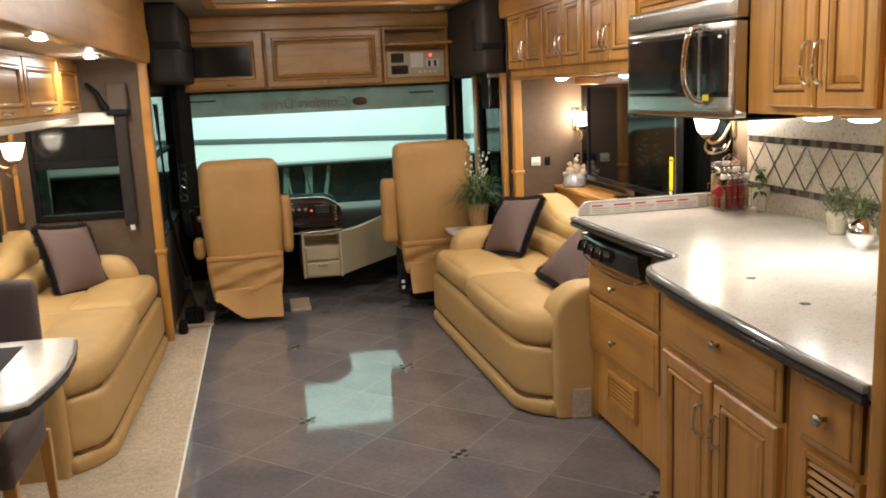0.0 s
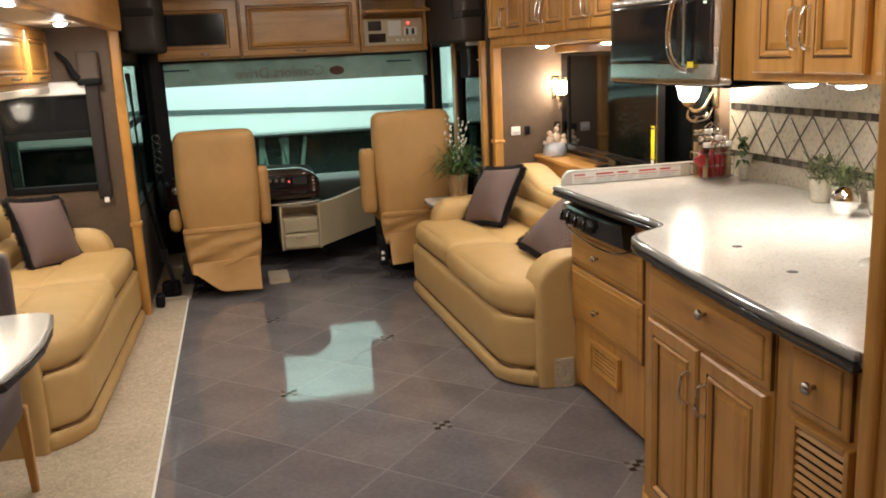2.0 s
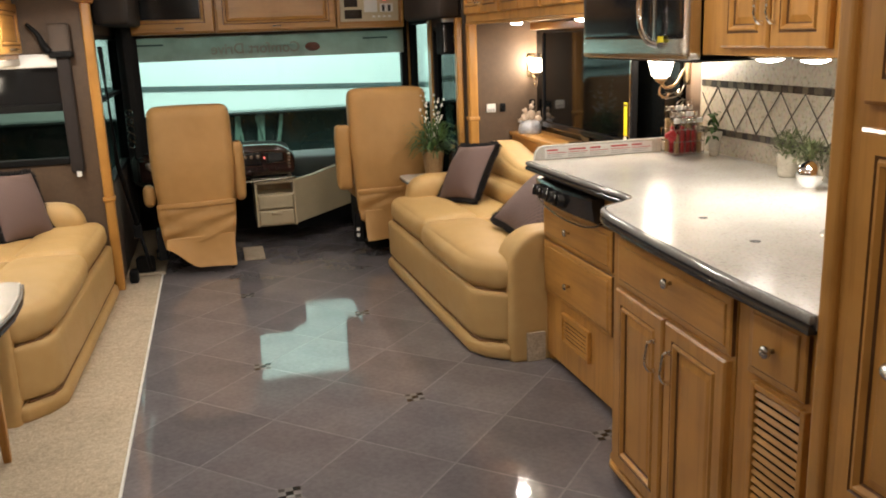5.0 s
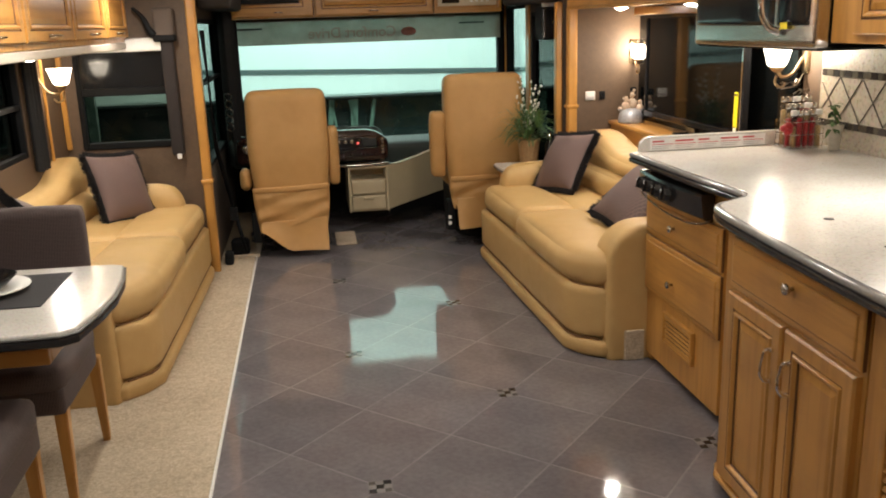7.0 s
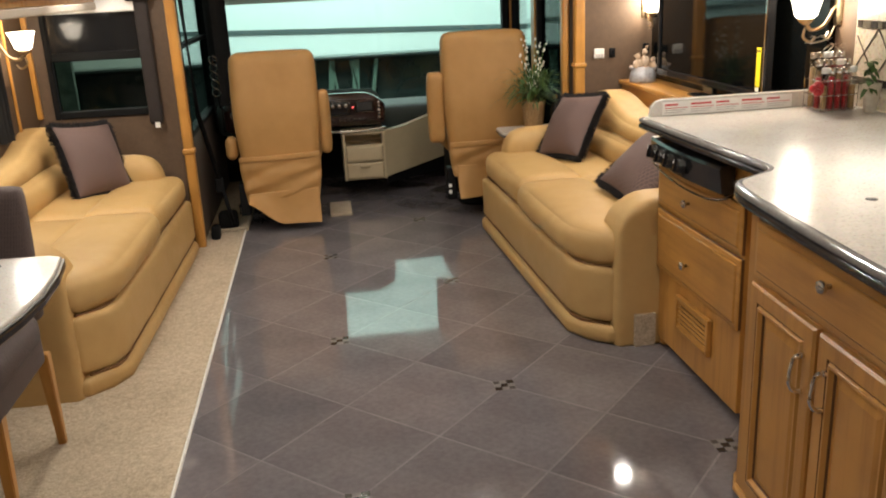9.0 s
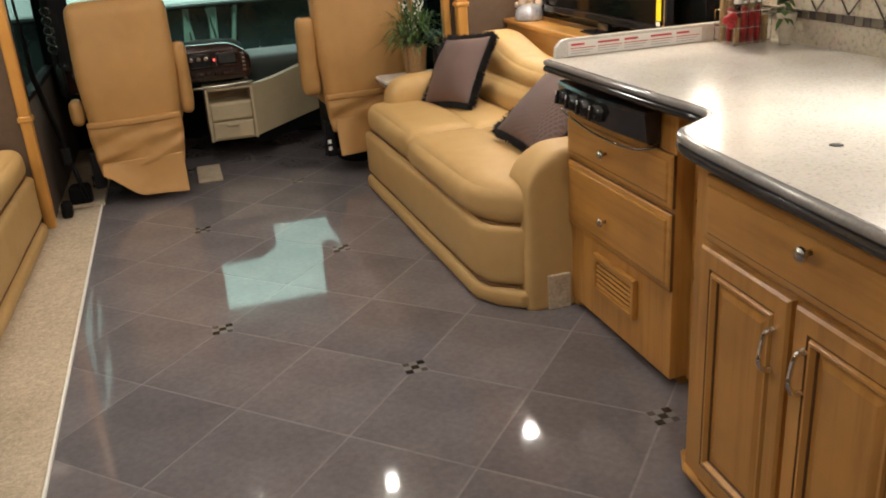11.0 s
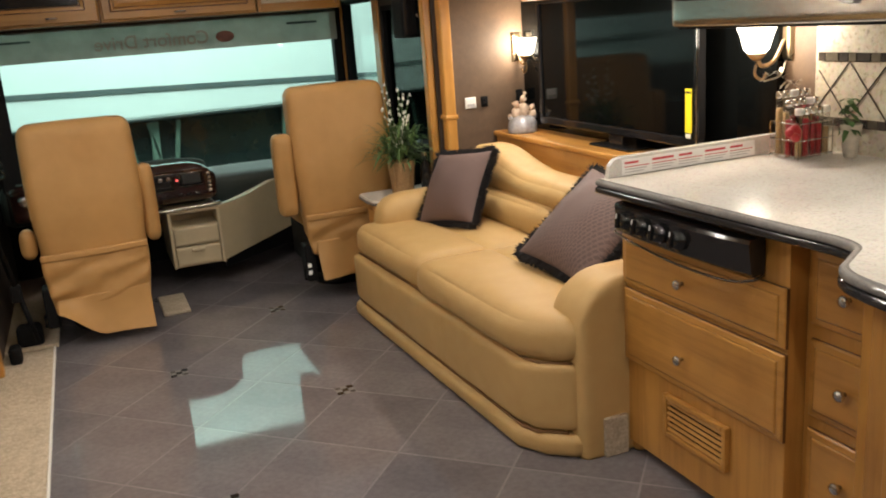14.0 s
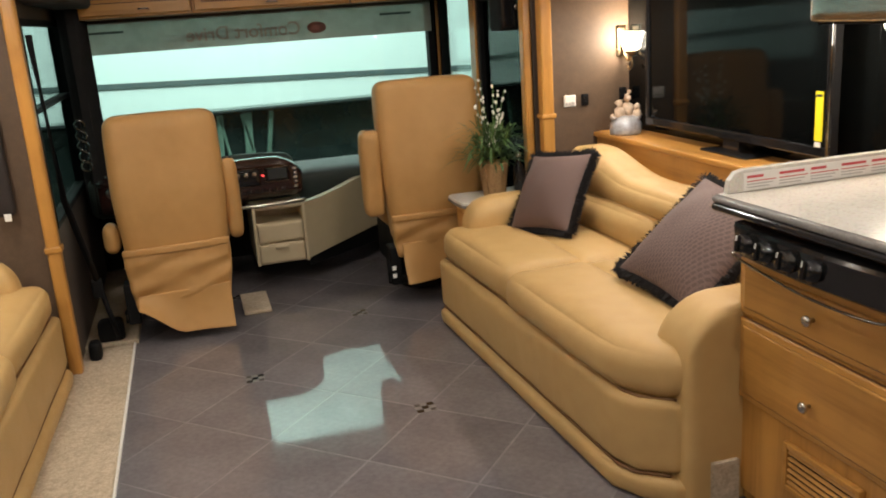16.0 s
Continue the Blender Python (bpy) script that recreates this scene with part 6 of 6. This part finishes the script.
bo = thing("bottle", (1.53, 5.13, 0.545), "slim black bottle with a bright cap on the side table", "bottle")
part("body", lathe([(0.024, 0), (0.027, 0.005), (0.027, 0.11), (0.012, 0.145), (0.011, 0.17), (0.004, 0.171)], 1.53, 5.13, 0.545, 18), black_gloss, bo)
part("cap", lathe([(0.0125, 0.168), (0.013, 0.170), (0.013, 0.19), (0.004, 0.192)], 1.53, 5.13, 0.545, 14), bright_chrome, bo)

sw = thing("light_switch", (1.765, YE, 0.97), "white double switch plate on the brown wall", "switch")
part("plate", rbox(1.735, 1.797, YE - 0.008, YE - 0.0005, 0.945, 1.0, 0.004, 6), white_plastic, sw)
for k in range(3):
    part("rocker", box(1.745 + 0.016 * k, 1.757 + 0.016 * k, YE - 0.012, YE - 0.007, 0.955, 0.968, 0.002), grey_ink, sw)
ot = thing("wall_socket", (1.845, YE, 0.97), "small black socket on the brown wall", "socket")
part("plate", rbox(1.826, 1.864, YE - 0.012, YE - 0.0005, 0.945, 1.0, 0.005, 6), black_matt, ot)
part("slot", box(1.836, 1.854, YE - 0.014, YE - 0.0115, 0.962, 0.984, 0.002), black_gloss, ot)
st2 = thing("wall_socket", (2.05, YE, 0.99), "small black socket on the brown wall", "socket")
part("plate", rbox(2.03, 2.068, YE - 0.012, YE - 0.0005, 0.955, 1.015, 0.005, 6), black_matt, st2)


def blob(c, r, sx=1, sy=1, sz=1):
    b = bmesh.new()
    bmesh.ops.create_icosphere(b, subdivisions=2, radius=r)
    for f in b.faces:
        f.smooth = True
    return moved(b, Matrix.Translation(c) @ Matrix.Diagonal((sx, sy, sz, 1)))


fx, fy, fz = 1.965, 4.83, 0.815
fig = joined(lathe([(0.072, 0.0), (0.075, 0.012), (0.072, 0.05), (0.058, 0.075), (0.03, 0.088)], fx, fy, fz, 24),
             blob((fx - 0.035, fy, fz + 0.10), 0.026, 1, 1, 1.3), blob((fx + 0.01, fy, fz + 0.112), 0.028, 1, 1, 1.4), blob((fx + 0.052, fy - 0.01, fz + 0.085), 0.024, 1, 1, 1.3),
             blob((fx - 0.035, fy, fz + 0.145), 0.017), blob((fx + 0.01, fy, fz + 0.168), 0.018), blob((fx + 0.055, fy - 0.01, fz + 0.125), 0.016), blob((fx + 0.02, fy, fz + 0.195), 0.009, 1, 1, 1.4),
             blob((fx - 0.065, fy, fz + 0.085), 0.014, 1.4, 1, 1))
for v in fig.verts:
    v.co += Vector((noise.noise(v.co * 55), noise.noise(v.co * 55 + Vector((9, 0, 0))), noise.noise(v.co * 55 + Vector((0, 9, 0))))) * (0.010 if v.co.z > fz + 0.08 else 0.004)
fig.faces.ensure_lookup_table()
for f in fig.faces:
    f.material_index = 1 if f.calc_center_median().z > fz + 0.085 else 0
single("figurine", fig, [stone_grey, stone_tan], "small grey and tan cast stone figure group on the ledge", "figurine")

# ---- things on the worktop ----
sr = thing("spice_rack", (1.985, 2.98, 0.905), "chrome wire spice rack holding glass tubes of red and tan spice", "spice rack")
RX, RY, RZ = 1.985, 2.985, 0.905
for zz in (0.012, 0.060, 0.112):
    part("wire", tube([(RX - 0.069, RY - 0.06, RZ + zz), (RX + 0.069, RY - 0.06, RZ + zz), (RX + 0.069, RY + 0.06, RZ + zz), (RX - 0.069, RY + 0.06, RZ + zz), (RX - 0.069, RY - 0.06, RZ + zz)], 0.0018, 6), bright_chrome, sr)
for sx in (-0.069, -0.023, 0.023, 0.069):
    for sy in (-0.06, 0.06):
        part("wire", tube([(RX + sx, RY + sy, RZ), (RX + sx, RY + sy, RZ + 0.114)], 0.0016, 6), bright_chrome, sr)
for r in range(3):
    for q in range(5):
        x, y = RX - 0.054 + 0.027 * q, RY - 0.044 + 0.041 * r
        h = 0.138 + 0.024 * r
        fill = h * (0.66 + 0.08 * ((q * 3 + r) % 4))
        j = part("jar", lathe([(0.0115, 0.002), (0.0120, 0.006), (0.0120, h), (0.0108, h), (0.0105, 0.006), (0.003, 0.004)], x, y, RZ, 14), clear_glass, sr, "glass tube")
        j.visible_shadow = False
        part("spice", lathe([(0.0100, 0.006), (0.0100, fill), (0.004, fill + 0.002)], x, y, RZ, 10), (tan_fill, red_fill, red_fill, red_fill, tan_fill)[(q + 2 * r) % 5], j)
        part("lid", lathe([(0.0120, h), (0.0126, h + 0.002), (0.0126, h + 0.017), (0.0110, h + 0.020), (0.003, h + 0.0205)], x, y, RZ, 14), white_plastic if (q + r) % 4 == 0 else bright_chrome, j, "round pale cap")
part("red_bow", joined(*[blob((RX - 0.085 + rng.uniform(-0.02, 0.02), RY - 0.065 + rng.uniform(-0.01, 0.01), RZ + 0.085 + rng.uniform(-0.02, 0.02)), 0.015) for k in range(7)]), red_fill, sr, "red bow")

sp = thing("leaf_spray", (2.07, 2.93, 0.905), "dark green ivy sprig in a slim pale vase", "plant")
vx, vy = 2.068, 2.868
part("vase", lathe([(0.018, 0), (0.021, 0.01), (0.027, 0.06), (0.033, 0.10), (0.031, 0.102), (0.006, 0.096)], vx, vy, 0.905, 18), clay, sp)
bl = []
for k in range(34):
    a = rng.uniform(0, 6.28)
    bl.append(((vx - 0.01, vy, 1.00 + rng.uniform(0, 0.085)), (0.4 * math.cos(a), math.sin(a), rng.uniform(-0.2, 0.6)), rng.uniform(0.03, 0.055), rng.uniform(0.010, 0.018), 0.5))
part("leaves", leaf_mesh(bl), leaf_m, sp)

def herb_pot(x, y, r, h, spread, label):
    p = thing("herb_pot", (x, y, 0.905), label, "plant", "herb pots on the worktop")
    part("pot", lathe([(r * 0.72, 0), (r * 0.78, 0.01), (r * 0.95, h * 0.8), (r, h), (r * 0.9, h), (r * 0.86, h * 0.9), (0.004, h * 0.88)], x, y, 0.905, 22), clay, p, "pale clay pot")
    bl = []
    for k in range(430):
        a, e = rng.uniform(0, 2 * math.pi), rng.uniform(-0.1, 1.4)
        rr = rng.uniform(0, spread * 0.75)
        bl.append(((x + rr * math.cos(a), y + rr * math.sin(a), 0.905 + h * 0.9 + rng.uniform(0, spread * 0.9)), (math.cos(a) * math.cos(e), math.sin(a) * math.cos(e), math.sin(e)), rng.uniform(0.012, 0.035), rng.uniform(0.002, 0.006), rng.uniform(0, 0.5)))
    part("foliage", leaf_mesh(bl), leaf_dry, p, "dusty green herb leaves")
    return p


herb_pot(2.01, 2.285, 0.046, 0.085, 0.088, "pale clay pot with a dusty green herb bush")
herb_pot(1.985, 2.135, 0.043, 0.080, 0.072, "pale clay pot with a low green herb")
herb_pot(2.02, 2.00, 0.046, 0.085, 0.075, "pale clay pot with a dusty green herb bush")
vz = thing("silver_ornament", (1.90, 2.02, 0.905), "shiny silver rounded ornament on the worktop", "ornament")
part("body", lathe([(0.020, 0), (0.028, 0.003), (0.020, 0.010), (0.036, 0.026), (0.046, 0.048), (0.045, 0.066), (0.034, 0.086), (0.016, 0.098), (0.004, 0.101)], 1.90, 2.02, 0.905, 22), bright_chrome, vz)

# ---- floor tiles: diagonal lattice, clipped to the floor's edges ----
OX, OY0 = 0.128, 3.415


def clip(poly, axis, limit, keep_less):
    out = []
    for i, p in enumerate(poly):
        q = poly[(i + 1) % len(poly)]
        a, b = (p[axis] <= limit) == keep_less, (q[axis] <= limit) == keep_less
        if a:
            out.append(p)
        if a != b:
            t = (limit - p[axis]) / (q[axis] - p[axis])
            out.append((p[0] + (q[0] - p[0]) * t, p[1] + (q[1] - p[1]) * t))
    return out


U, V = Vector((0.292, -0.284)), Vector((0.284, 0.312))
PITCH = U.length
gap = 0.0030
full_tile = None
for i in range(-16, 17):
    for j in range(-16, 17):
        c = Vector((OX, OY0)) + U * (i + 0.5) + V * (j + 0.5)
        if c.x < CARPET_X - 0.3 or c.x > 1.9 or c.y < -1.0 or c.y > 6.9:
            continue
        hu, hv = U * (0.5 - gap / PITCH), V * (0.5 - gap / PITCH)
        poly = [tuple(c - hu - hv), tuple(c + hu - hv), tuple(c + hu + hv), tuple(c - hu + hv)]
        whole = all(CARPET_X < p[0] < 1.66 and p[1] < 6.7 for p in poly)
        if not whole:
            poly = clip(poly, 0, CARPET_X, False)
            poly = clip(poly, 0, 1.66, True) if len(poly) > 2 else poly
            poly = clip(poly, 1, 6.7, True) if len(poly) > 2 else poly
            if len(poly) < 3:
                continue
        poly = [(p[0] - c.x, p[1] - c.y) for p in poly]
        area = sum(poly[k][0] * poly[(k + 1) % len(poly)][1] - poly[(k + 1) % len(poly)][0] * poly[k][1] for k in range(len(poly)))
        if abs(area) < 0.0008:
            continue
        if area < 0:
            poly = poly[::-1]
        if whole and full_tile is None:
            full_tile = mesh_of("tile", prism(poly, -0.006, 0.0, 0.0015, 1), tile_grey)
        me = full_tile if whole else mesh_of("tile", prism(poly, -0.006, 0.0, 0.0), tile_grey)
        ob = new("tile", me)
        ob.parent, ob.location = floor, (c.x, c.y, 0.0)
SQ = [(1, 1), (-1, 1), (-1, -1), (1, -1)]
stud = mesh_of("inlay_stud", prism([(0.0125 * a, 0.0125 * b) for a, b in SQ], 0.0, 0.0012), stud_black)
pale_stud = mesh_of("inlay_stud", prism([(0.0105 * a, 0.0105 * b) for a, b in SQ], 0.0, 0.0012), stud_bronze)
pad_m = mesh_of("inlay_pad", prism([(0.038 * a, 0.038 * b) for a, b in SQ], 0.0, 0.0006), inlay_grey)
for i in range(-10, 12):
    for j in range(-10, 12):
        p = Vector((OX, OY0)) + U * 2 * i + V * 2 * j
        if not (CARPET_X + 0.05 < p.x < 1.55 and -0.6 < p.y < 6.4):
            continue
        ob = new("inlay_pad", pad_m)
        ob.parent, ob.location = floor, (p.x, p.y, 0)
        for dx, dy, me in ((0.025, 0.025, stud), (0, 0, stud), (-0.025, -0.025, stud), (0.025, -0.025, pale_stud), (-0.025, 0.025, pale_stud)):
            ob = new("inlay_stud", me)
            ob.parent, ob.location = floor, (p.x + dx, p.y + dy, 0)
